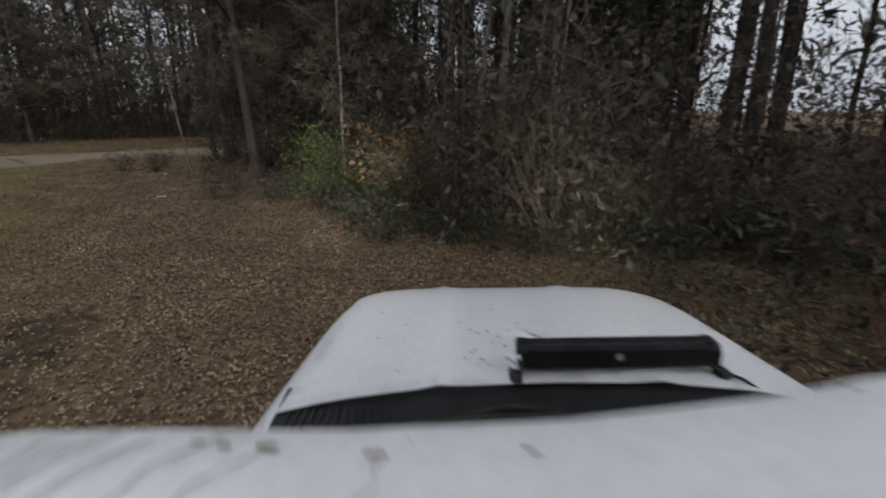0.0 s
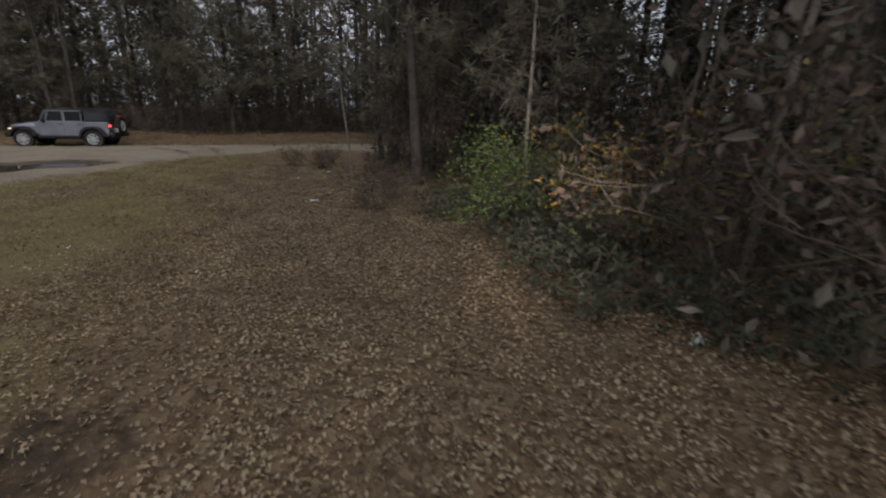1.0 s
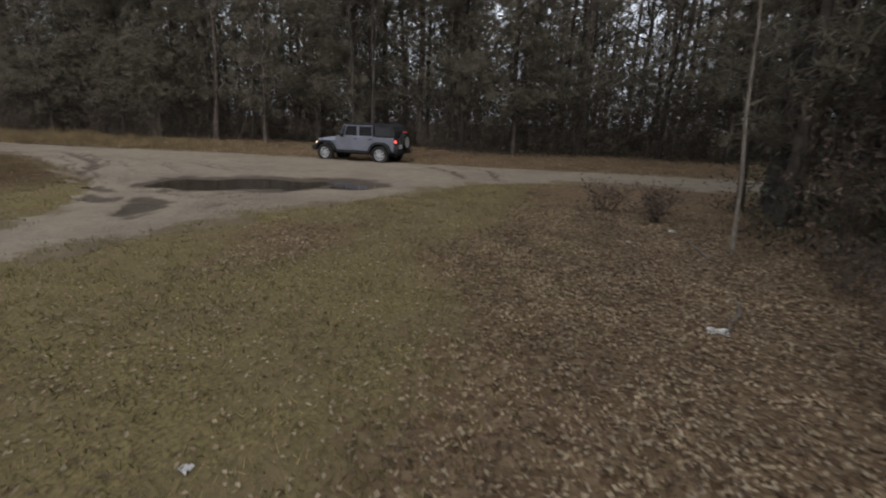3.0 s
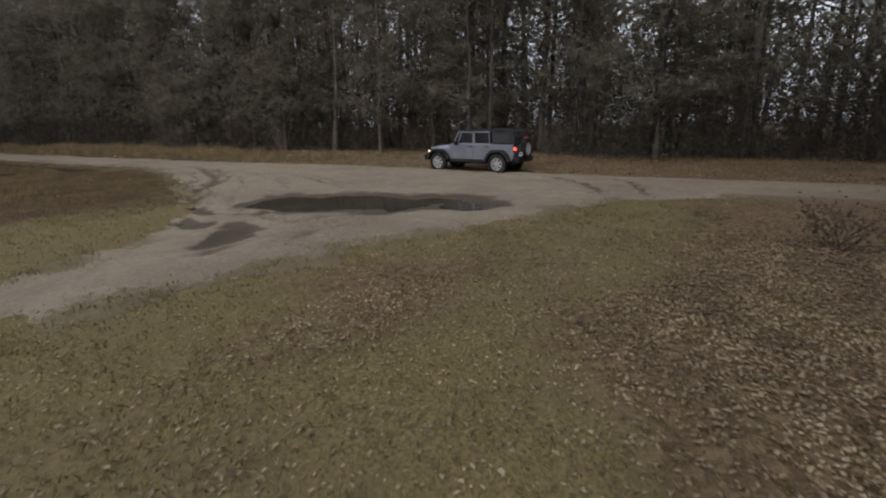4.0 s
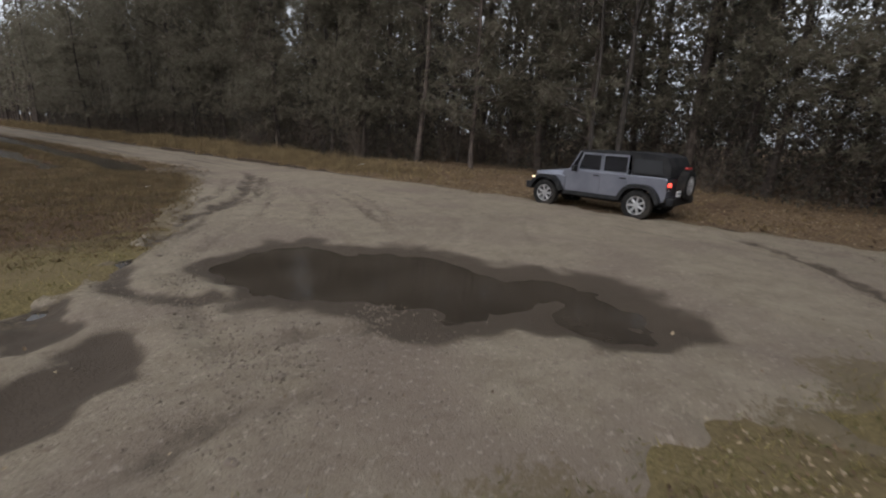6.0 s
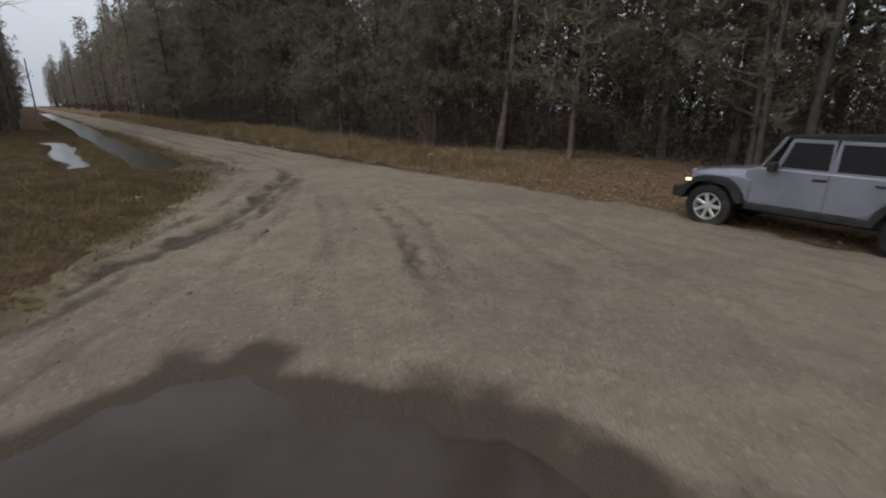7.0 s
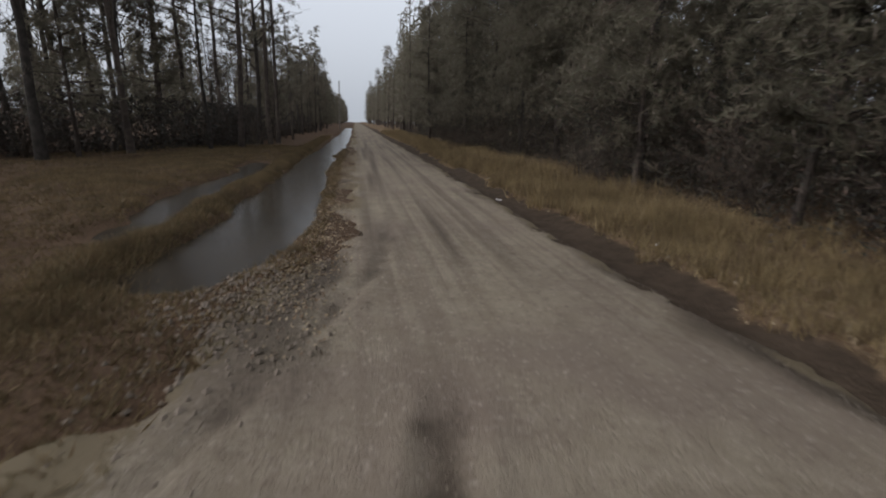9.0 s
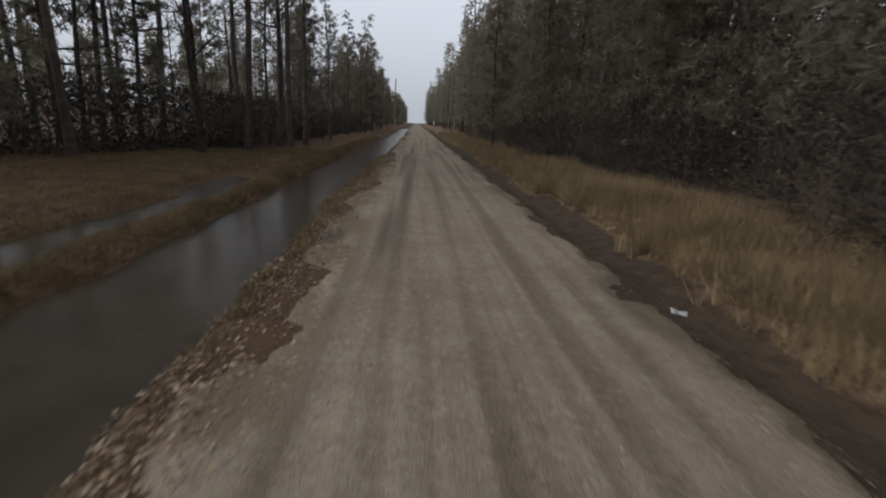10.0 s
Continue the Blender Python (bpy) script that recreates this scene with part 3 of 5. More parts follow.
def damp(x, y):
    d = np.zeros(np.shape(x))
    for line, _, strength, wide in RUTS:
        rough_edge = off_line(x, y, line) + 0.28 * (vnoise(x, y, 0.4, 32) - 0.5) + 0.14 * (vnoise(x, y, 0.17, 35) - 0.5)
        d = np.maximum(d, strength * (0.68 + 0.5 * vnoise(x, y, 0.5, 31)) * fading(x, y, line) * np.exp(-((rough_edge / (1.15 * wide)) ** 2)))
    for sx in STREAKS:
        e = x - sx - 0.25 * (vnoise(x * 0, y, 9.0, int(sx * 10)) - 0.5)
        d = np.maximum(d, smooth((y - 15) / 6) * (0.7 * vnoise(x, y, 6.0, int(sx * 7)) + 0.03) * np.exp(-((e / 0.18) ** 2)))
    for name in PUDDLES:
        d = np.maximum(d, smooth((hollow(x, y, name) + 0.03 * (vnoise(x, y, 0.3, 36) - 0.5) - 0.004) / 0.055))
    d = np.maximum(d, 0.65 * smooth((x - 14.4 + 0.9 * (vnoise(x, y, 1.2, 37) - 0.5)) / 0.9) * smooth((y - 6) / 7))
    d = np.maximum(d, 0.85 * smooth((11.05 - x + 0.9 * (vnoise(x, y, 0.8, 38) - 0.5)) / 0.7) * smooth((y - 13) / 6))
    d = np.maximum(d, 0.3 * vnoise(x, y, 3.0, 33))
    inside = road_inside(x, y)
    leafy_edge = np.clip(0.85 - inside / np.where(x > 13, 0.6, 1.3), 0, 0.85) * (0.3 + vnoise(x, y, 0.7, 34))
    return np.stack([d, leafy_edge, smooth((y - 11) / 8)], -1)


ground = sheet("ground", spaced(-420, -18, 22, 420, 0.3), spaced(-420, -17, 44, 520, 0.3), ground_height, GROUND, "cover", cover)
tagged(ground, "forest clearing ground with fallen leaves and winter grass", "ground", kind="structure")
road = sheet("road", spaced(-17, 0, 16.5, 16.6, 0.1, 1.05), spaced(-150, -8, 30, 480, 0.1, 1.08), road_height, ROAD, "damp", damp,
             lambda x, y: road_share(x, y) > 0.02)
tagged(road, "damp sandy dirt road with wheel ruts", "road", kind="structure")


def pool(name, x0, x1, y0, y1, z, label, material=WATER):
    """Level water; the hollow in the ground gives it its outline."""
    bm = bmesh.new()
    bm.faces.new([bm.verts.new(c) for c in ((x0, y0, z), (x1, y0, z), (x1, y1, z), (x0, y1, z))])
    return tagged(part(name, bm, material), label, "puddle", kind="structure")


pool("puddle", 3.6, 8.8, -2.6, 4.9, -0.028, "large muddy puddle across the dirt road")
pool("puddle", -0.6, 3.55, -0.9, 1.95, -0.078, "narrow muddy puddle in a wheel track")
pool("puddle", 0.9, 3.55, 2.0, 3.9, -0.08, "small shallow puddle beside the track")
pool("ditch_water", 7.6, 11.0, 16.5, 150, -0.13, "brown standing water in the roadside ditch", DITCH_WATER)
pool("ditch_water", 5.6, 7.8, 20.0, 39.0, -0.14, "brown flood water in the grass beside the ditch", DITCH_WATER)

# ---- trees and undergrowth ----
def pine_meshes(seed, height, bare, lean=0.02, limbs=34, reach=3.2, thick=1.0):
    """Trunk, limbs and needle crown of a pine whose lower trunk is bare up to that share of its height."""
    r = np.random.RandomState(seed)
    k = 12
    z = np.linspace(0, 1, k)
    bend = np.cumsum(r.normal(0, 0.05, (k, 2)), axis=0) + np.outer(z * height, r.normal(0, lean, 2))
    axis = np.c_[bend - bend[0], z * height]
    trunk, wood, tufts = Lumps(), Lumps(), Lumps()
    rad = 0.0072 * height * (1 - 0.85 * z) ** 0.9 + 0.012
    rad[0] *= 1.35
    axis[0, 2] = -0.15
    trunk.tube(axis, rad, 8)
    for i in range(limbs):
        s = bare + (1 - bare) * (i + r.rand()) / limbs
        p = np.array([np.interp(s, z, axis[:, c]) for c in range(3)])
        long = reach * (1.05 - 0.75 * (s - bare) / (1 - bare)) * r.uniform(0.55, 1.15)
        a = r.uniform(0, 2 * np.pi)
        out = np.array([math.cos(a), math.sin(a), r.uniform(-0.25, 0.45)])
        t = np.linspace(0, 1, 4)[:, None]
        line = p + out * long * t + np.array([0, 0, 1.0]) * (t ** 2) * long * r.uniform(-0.1, 0.3) + r.normal(0, 0.06, (4, 3)) * t
        wood.tube(line, np.linspace(0.035, 0.009, 4) * (0.5 + long / reach), 3)
        for _ in range(max(4, int(thick * (5 + 3.2 * long)))):
            u = r.uniform(0.3, 1.0)
            c = np.array([np.interp(u, t[:, 0], line[:, m]) for m in range(3)]) + r.normal(0, 0.16, 3) * long * 0.5
            n = 16
            d = units(r, n, 0.35)
            tufts.add(*blades(c + d * 0.03, d, square_to(r, d), r.uniform(0.22, 0.46, n), r.uniform(0.03, 0.06, n)))
    return trunk.mesh("trunk", PINE_BARK, True), wood.mesh("branching", PINE_BARK), tufts.mesh("crown", NEEDLES)


def grow(r, lumps, tips, p, d, length, radius, depth, droop=0.0):
    k = 4
    pts = [p]
    for _ in range(k - 1):
        d = d + r.normal(0, 0.13, 3) + np.array([0, 0, 0.06 - droop])
        d = d / np.linalg.norm(d)
        pts.append(pts[-1] + d * length / (k - 1))
    lumps.tube(pts, np.linspace(radius, radius * 0.55, k), 5 if radius > 0.05 else 3)
    if depth == 0:
        tips.append((pts[-1], d))
        return
    for i in range(r.randint(2, 4) + (depth > 1)):
        at = pts[-1] if i == 0 else pts[r.randint(1, k)]
        way = d * r.uniform(0.5, 1.0) + units(r, 1)[0] * r.uniform(0.5, 0.95)
        grow(r, lumps, tips, np.array(at), way / np.linalg.norm(way), length * r.uniform(0.5, 0.78), max(radius * r.uniform(0.4, 0.6), 0.006), depth - 1, droop)


def hardwood_meshes(seed, height, radius, leafed, bark, leaf_material, leaf=0.1, fork=0.5, lean=(0, 0)):
    """Trunk, bare branches and, where it still has them, leaves."""
    r = np.random.RandomState(seed)
    k = 8
    z = np.linspace(0, 1, k)
    bend = np.cumsum(r.normal(0, 0.035 * height / 8, (k, 2)), axis=0)
    axis = np.c_[bend - bend[0] + np.outer(z * height, lean), z * height]
    axis[0, 2] = -0.15
    trunk, wood, tips = Lumps(), Lumps(), []
    rad = radius * (1 - 0.88 * z) + 0.01
    rad[0] *= 1.3
    trunk.tube(axis, rad, 7)
    for i in range(int(6 + height)):
        s = fork * 0.6 + (1 - fork * 0.6) * r.rand() ** 0.8
        p = np.array([np.interp(s, z, axis[:, c]) for c in range(3)])
        a = r.uniform(0, 2 * np.pi)
        d = np.array([math.cos(a), math.sin(a), r.uniform(0.2, 1.1)])
        grow(r, wood, tips, p, d / np.linalg.norm(d), height * r.uniform(0.1, 0.2) * (1.15 - 0.6 * s), radius * 0.34 * (1.1 - 0.7 * s) + 0.006, 2)
    out = [trunk.mesh("trunk", bark, True), wood.mesh("branching", bark)]
    if leafed:
        green = Lumps()
        c = np.array([t for t, _ in tips])
        c = c[r.randint(0, len(c), leafed)] + r.normal(0, 0.22, (leafed, 3))
        d = units(r, leafed, -0.3)
        green.add(*leaves(c, d, square_to(r, d), r.uniform(0.6, 1.4, leafed) * leaf, r.uniform(0.4, 0.8, leafed) * leaf))
        out.append(green.mesh("crown", leaf_material))
    return out


def shrub_meshes(seed, height, spread, stems, count, leaf_material, leaf, twig=TWIG, droop=0.02, thick=0.012):
    r = np.random.RandomState(seed)
    wood, tips = Lumps(), []
    for _ in range(stems):
        a = r.uniform(0, 2 * np.pi)
        d = np.array([math.cos(a) * spread, math.sin(a) * spread, r.uniform(0.8, 1.5)])
        p = np.array([r.normal(0, 0.12 * spread), r.normal(0, 0.12 * spread), -0.08])
        grow(r, wood, tips, p, d / np.linalg.norm(d), height * r.uniform(0.4, 0.65), thick * r.uniform(0.7, 1.3), 2, droop)
    out = [wood.mesh("stem_clump", twig)]
    if count:
        green = Lumps()
        pts = np.array([t for t, _ in tips])
        c = pts[r.randint(0, len(pts), count)] + r.normal(0, 0.12, (count, 3)) * height * 0.6
        c[:, 2] = np.maximum(c[:, 2], 0.08)
        d = units(r, count, -0.2)
        green.add(*leaves(c, d, square_to(r, d), r.uniform(0.6, 1.4, count) * leaf, r.uniform(0.3, 0.6, count) * leaf))
        out.append(green.mesh("foliage", leaf_material))
    return out


def planted(name, meshes, label, category, group):
    """A thing built once from its meshes; its copies go to their places."""
    ob = thing(name, label, category, group)
    for me in meshes:
        mesh_part(me.name.split(".")[0], me, ob)
    return ob


def spot(x, y, size=1.0, sink=0.03, r=random):
    return pose(x, y, float(ground_height(x, y)) - sink, r.uniform(-2, 2), r.uniform(-2, 2), r.uniform(0, 360)) @ Matrix.Scale(size, 4)


def place(kind, spots):
    """Stands the thing at the first spot and its copies at the others."""
    first, *rest = spots
    for m in rest:
        copy = copy_thing(kind, m)
        copy.matrix_basis = m
    kind.matrix_basis = first


PINES = [planted("pine_tree", pine_meshes(s, h, b, 0.015, n, w, thick), text, "tree", "roadside pines") for s, h, b, n, w, thick, text in (
    (11, 23.0, 0.5, 44, 3.4, 0.6, "tall pine with a bare lower trunk and dark green crown"),
    (12, 21.0, 0.38, 46, 3.2, 0.65, "tall pine with a furrowed brown trunk and olive needles"),
    (13, 24.0, 0.3, 58, 3.5, 0.75, "tall pine with drooping olive boughs down its trunk"),
    (14, 13.0, 0.12, 60, 2.6, 1.0, "young pine with olive boughs low on the trunk"))]
HARDWOODS = [planted("bare_tree", hardwood_meshes(s, h, rad, n, GREY_BARK, mat_, 0.13, 0.5), text, "tree", "bare hardwood trees") for s, h, rad, n, mat_, text in (
    (21, 17.0, 0.15, 0, None, "leafless grey hardwood tree with thin branches"),
    (22, 14.0, 0.11, 1500, BROWN_LEAVES, "slender hardwood tree with a few dead brown leaves"),
    (23, 11.0, 0.08, 2200, OLIVE_LEAVES, "slim understorey tree with dull olive leaves"),
    (24, 19.0, 0.2, 0, None, "tall leafless hardwood tree with a dark trunk"))]
SAPLINGS = [planted("sapling", hardwood_meshes(s, h, rad, n, PALE_BARK, OLIVE_LEAVES, 0.1, 0.9, lean), text, "tree", "pale saplings at the wood's edge") for s, h, rad, n, lean, text in (
    (31, 7.0, 0.042, 60, (0.02, 0.01), "thin pale sapling with few twigs"),
    (32, 9.0, 0.05, 0, (0.2, 0.05), "leaning pale grey sapling without leaves"),
    (33, 5.0, 0.028, 0, (-0.05, 0.04), "thin bare sapling with a pale stem"),
    (34, 9.5, 0.085, 0, (0.03, -0.02), "pale bare trunk of a young hardwood"))]
SHRUBS = [planted("shrub", shrub_meshes(s, h, w, st, n, mat_, lf), text, "shrub", "thicket under the trees") for s, h, w, st, n, mat_, lf, text in (
    (41, 2.6, 0.5, 13, 0, None, 0.1, "leafless brown thicket of thin stems"),
    (42, 2.2, 0.6, 11, 420, BROWN_LEAVES, 0.11, "tangled shrub with dead brown leaves"),
    (43, 3.2, 0.5, 11, 620, OLIVE_LEAVES, 0.12, "dull olive evergreen shrub"),
    (44, 1.2, 0.9, 12, 320, BROWN_LEAVES, 0.09, "low reddish brown brush with dead leaves"),
    (45, 4.6, 0.4, 12, 700, OLIVE_LEAVES, 0.15, "tall olive brown understorey shrub"))]
GREEN_BUSH = planted("green_shrub", shrub_meshes(46, 2.3, 0.25, 14, 2600, GREEN_LEAVES, 0.075, GREY_BARK), "green leafy shrub at the wood's edge, leaves coloured brighter for headlight glow", "shrub", "")
LARGE_LEAF = planted("large_leaved_shrub", shrub_meshes(48, 1.9, 0.5, 8, 300, LARGE_LEAVES, 0.13, GREY_BARK, 0.05), "shrub with large drooping yellow-green leaves", "shrub", "large-leaved shrubs")
LOW_GREEN = planted("low_green_plant", shrub_meshes(49, 0.75, 1.0, 14, 520, DULL_GREEN, 0.1, TWIG, 0.03, 0.007), "low dull green leafy plant among fallen leaves", "shrub", "low green plants")
YELLOW_BUSH = planted("yellow_shrub", shrub_meshes(47, 1.9, 0.75, 10, 420, YELLOW_LEAVES, 0.16, PALE_BARK), "shrub with large yellowing leaves at the wood's edge", "shrub", "yellowing shrubs")

pick = random.Random(5)
TAKEN = []


def clear_of(x, y, gap):
    if any((x - a) ** 2 + (y - b) ** 2 < gap * gap for a, b in TAKEN):
        return False
    TAKEN.append((x, y))
    return True


def scatter(count, x0, x1, y0, y1, gap, keep=None, tries=14):
    out = []
    for _ in range(count):
        for _ in range(tries):
            x, y = pick.uniform(x0, x1), pick.uniform(y0, y1)
            if (keep is None or keep(x, y)) and clear_of(x, y, gap):
                out.append((x, y))
                break
    return out


def east_edge(y):
    return 20.3 + 1.0 * math.sin(y * 0.21) + 0.8 * math.sin(y * 0.57 + 1) + (2.2 if 0 < y < 14 else 0)


def south_edge(x):
    return -12.6 + 0.7 * math.sin(x * 0.8) + 1.2 * smooth((x - 1) / 3)


tree_spots = {"pine": [], "hard": []}
east = lambda x, y: x > east_edge(y) + 0.6
thin = lambda x, y: y < -17 and -2 < math.degrees(math.atan2(x + 15, -(y + 8))) < 25
south = lambda x, y: y < south_edge(x) - 0.5 and x < 7.6 and not (thin(x, y) and pick.random() < 0.88)
# measured trunks first
for x, y in ((21.6, 4.6), (24.4, 8.5), (19.6, -5.4), (18.9, 63.0), (22.3, -2.0), (20.9, 10.4)):
    clear_of(x, y, 0.5)
    tree_spots["pine"].append((x, y))
for x, y in ((0.3, -12.2), (1.8, -13.0), (0.2, -14.6), (-0.6, -15.5), (4.7, -12.3), (7.0, -12.3), (7.4, -13.0), (6.3, -12.8), (2.4, -15.2), (-3.9, -19.1), (20.3, 4.0), (20.9, 3.1)):
    clear_of(x, y, 0.4)
    tree_spots["hard"].append((x, y))
YOUNG_PINES = [(-3.0, -14.3), (-1.6, -15.4), (0.9, -14.2), (-6.4, -16.6), (3.2, -14.2), (5.6, -12.9)]
SAP_AT = [(-8.4, -13.9, 0), (-5.8, -15.6, 0), (-8.9, -14.6, 2), (-4.1, -13.2, 0), (2.2, -10.6, 2), (-9.6, -14.4, 2), (-8.3, -18.4, 1), 
          (-8.2, -14.7, 3), (-8.9, -15.4, 3), (-7.3, -16.2, 3), (-6.6, -14.2, 2)]
tree_spots["pine"] += scatter(62, 20, 33, -32, 75, 2.0, east) + scatter(16, 22, 40, 75, 125, 2.4, east) + scatter(34, -24, 7, -36, -19, 2.2, south)
tree_spots["hard"] += scatter(64, 20, 36, -32, 80, 1.5, east) + scatter(74, -24, 7.5, -34, -15.5, 1.4, south)
# the sparser line of trees across the field beside the ditch
west_line = lambda x, y: x < (-1.6 + 6.6 * smooth((y - 34) / 16))
tree_spots["pine"] += scatter(52, -12, 5.0, 33, 125, 2.2, lambda x, y: west_line(x, y) and x > -9 + 9 * smooth((y - 40) / 30))
tree_spots["hard"] += scatter(44, -13, 5.0, 30, 125, 1.8, lambda x, y: west_line(x, y) and x > -11 + 9 * smooth((y - 40) / 30))
# closing the clearing behind the start
tree_spots["pine"] += scatter(20, -50, -24, -34, 30, 3.5)
tree_spots["hard"] += scatter(16, -46, -22, -34, 34, 3.0)
shrubs = scatter(130, 19.2, 27, -30, 72, 0.9, lambda x, y: x > east_edge(y) - 0.6)
shrubs += scatter(84, -22, 7.4, -22, -11.5, 0.8, lambda x, y: y < south_edge(x) + 0.4 and math.hypot(x + 13, y + 11) > 3.0 and off_line(np.array(x), np.array(y), [(-15, -8.2), (-4.2, -13)]) > 1.6)
shrubs += scatter(40, -12, 5, 30, 110, 0.9, west_line)


by_kind = [[] for _ in PINES]
for x, y in tree_spots["pine"]:
    west = x < 6 and y > 20
    k = pick.choice((1, 2, 3, 3, 3) if x < 22.5 and x > 15 else (0, 1, 2)) if not west else pick.choice((0, 1, 2, 2, 3))
    by_kind[k].append(spot(x, y, pick.uniform(0.85, 1.12) * ((0.95 if y < 55 else 0.58) if west and k != 3 else 1.0), r=pick))
by_kind[3] += [spot(x, y, pick.uniform(0.7, 1.0), r=pick) for x, y in YOUNG_PINES]
for kind, spots in zip(PINES, by_kind):
    place(kind, spots)
by_kind = [[] for _ in HARDWOODS]
for x, y in tree_spots["hard"]:
    west = x < 6 and y > 20
    k = pick.choice((0, 1, 1, 2, 2, 2, 3) if x > 15 else (0, 1, 1, 2, 3))
    by_kind[k].append(spot(x, y, pick.uniform(0.75, 1.1) * ((1.0 if y < 55 else 0.62) if west else 1.0), r=pick))
for kind, spots in zip(HARDWOODS, by_kind):
    place(kind, spots)
for i, kind in enumerate(SAPLINGS):
    place(kind, [spot(x, y, pick.uniform(0.85, 1.1), r=pick) for x, y, k in SAP_AT if k == i])
by_kind = [[] for _ in SHRUBS]
for x, y in shrubs:
    k = pick.choice((0, 1, 2, 2, 4, 4, 0)) if x > 15 else 0 if y > 20 else pick.choice((0, 1, 1, 3, 3, 2))
    by_kind[k].append(spot(x, y, pick.uniform(0.75, 1.3), r=pick))
for x, y in ((-2.6, -10.7), (-12.3, -14.9), (-13.4, -15.4), (-1.4, -11.2), (-11.6, -14.2), (4.6, -9.9), (6.2, -10.2), (0.4, -11.4), (5.4, -8.9), (-14.6, -14.8)):
    by_kind[3].append(spot(x, y, pick.uniform(0.7, 1.0), r=pick))
for kind, spots in zip(SHRUBS, by_kind):
    place(kind, spots)
place(GREEN_BUSH, [spot(-5.25, -12.1, 0.72, r=pick)])
place(LARGE_LEAF, [spot(-7.6, -13.2, 0.65, r=pick), spot(-7.9, -14.6, 1.15, r=pick), spot(-8.9, -15.6, 1.0, r=pick), spot(-6.6, -14.4, 0.8, r=pick), spot(-5.0, -13.9, 0.75, r=pick)])
place(LOW_GREEN, [spot(x, y, pick.uniform(0.7, 1.15), r=pick) for x, y in ((-8.4, -12.1), (-9.2, -12.6), (-10.2, -13.1), (-11.0, -13.4), (-9.7, -13.8), (-7.2, -12.3), (-11.9, -13.9), (-12.9, -14.6),
                                                                         (-13.7, -14.7), (-12.4, -15.3), (-6.5, -12.7), (-3.7, -11.9), (-4.2, -13.0), (-14.8, -15.6), (-11.2, -14.6), (-2.9, -12.3))])
place(YELLOW_BUSH, [spot(-3.9, -14.0, 0.8, r=pick), spot(-5.6, -15.4, 0.9, r=pick), spot(-6.0, -13.6, 0.7, r=pick)])


def far_woods():
    """Woods too far to count: trunks, boughs and clumps in one mesh each."""
    r = np.random.RandomState(77)
    wood, crown = Lumps(), Lumps()
    spots = []
    for _ in range(330):
        spots.append((r.uniform(19.5, 50), r.uniform(70, 430), 1.0))
    for _ in range(230):
        spots.append((r.uniform(29, 55), r.uniform(-45, 80), 1.0))
    for _ in range(200):
        spots.append((4.4 - r.rand() ** 1.6 * 22, r.uniform(105, 430), 0.55))
    for _ in range(200):
        spots.append((r.uniform(-50, 8), r.uniform(-60, -30), 0.95))
    for _ in range(90):
        spots.append((r.uniform(-95, -60), r.uniform(-50, 160), 0.8))
    for _ in range(60):
        spots.append((r.uniform(-60, -20), r.uniform(110, 200), 0.8))
    for _ in range(50):
        spots.append((r.uniform(5, 40), r.uniform(-120, -60), 0.95))
    open_sky = lambda x, y: y < -20 and -4 < math.degrees(math.atan2(x + 15, -(y + 8))) < 27
    for x, y, f in spots:
        if (open_sky(x, y) and r.rand() < 0.97) or (x > 19 and -30 < y < -10 and r.rand() < 0.45) or (x > 27 and -10 < y < 60 and r.rand() < 0.4):
            continue
        h = r.uniform(15, 25) * f
        base = np.array([x, y, float(ground_height(x, y)) - 0.2])
        top = base + np.array([r.normal(0, 0.4), r.normal(0, 0.4), h])
        wood.tube([base, (base + top) / 2 + r.normal(0, 0.15, 3), top], [0.2 * f + 0.05, 0.13 * f, 0.03], 4)
        n = 420
        s = r.uniform(0.08, 1.0, n) ** 0.8
        a = r.uniform(0, 2 * np.pi, n)
        w = (0.5 + 2.8 * (1 - s) * np.minimum(1, s * 3)) * np.sqrt(r.rand(n)) * f + 0.25
        c = base + np.c_[w * np.cos(a), w * np.sin(a), s * h]
        d = units(r, n, 0.1)
        crown.add(*blades(c, d, square_to(r, d), r.uniform(0.5, 1.2, n), r.uniform(0.14, 0.34, n)))
    tagged(new("far_woods", wood.mesh("far_woods", PINE_BARK)), "distant pine trunks along the road", "woods", kind="stuff")
    tagged(new("far_foliage", crown.mesh("far_foliage", NEEDLES)), "distant olive pine foliage", "woods", kind="stuff")


far_woods()


def undergrowth(name, count, area, hmax, material, label, size, seed, tuft=0):
    """Tangled low twigs and dead leaves under the trees, in one mesh."""
    r = np.random.RandomState(seed)
    pts = area(r, count)
    count = len(pts)
    z = ground_height(pts[:, 0], pts[:, 1])
    lump = Lumps()
    c = np.c_[pts, z + hmax * r.rand(count) ** (1.5 if hmax < 8 else 1.1)]
    if tuft:
        c = np.repeat(c, tuft, axis=0) + r.normal(0, 0.05, (count * tuft, 3))
        d = units(r, len(c), 0.2)
        lump.add(*blades(c, d, square_to(r, d), size * r.uniform(0.6, 1.4, len(c)), size * 0.13 * r.uniform(0.6, 1.4, len(c))))
        tagged(new(name, lump.mesh(name, material)), label, "undergrowth", kind="stuff")
        return
    d = units(r, count, 0.5)
    lump.add(*leaves(c, d, square_to(r, d), size * r.uniform(0.6, 1.5, count), size * r.uniform(0.15, 0.5, count)))
    tagged(new(name, lump.mesh(name, material)), label, "undergrowth", kind="stuff")


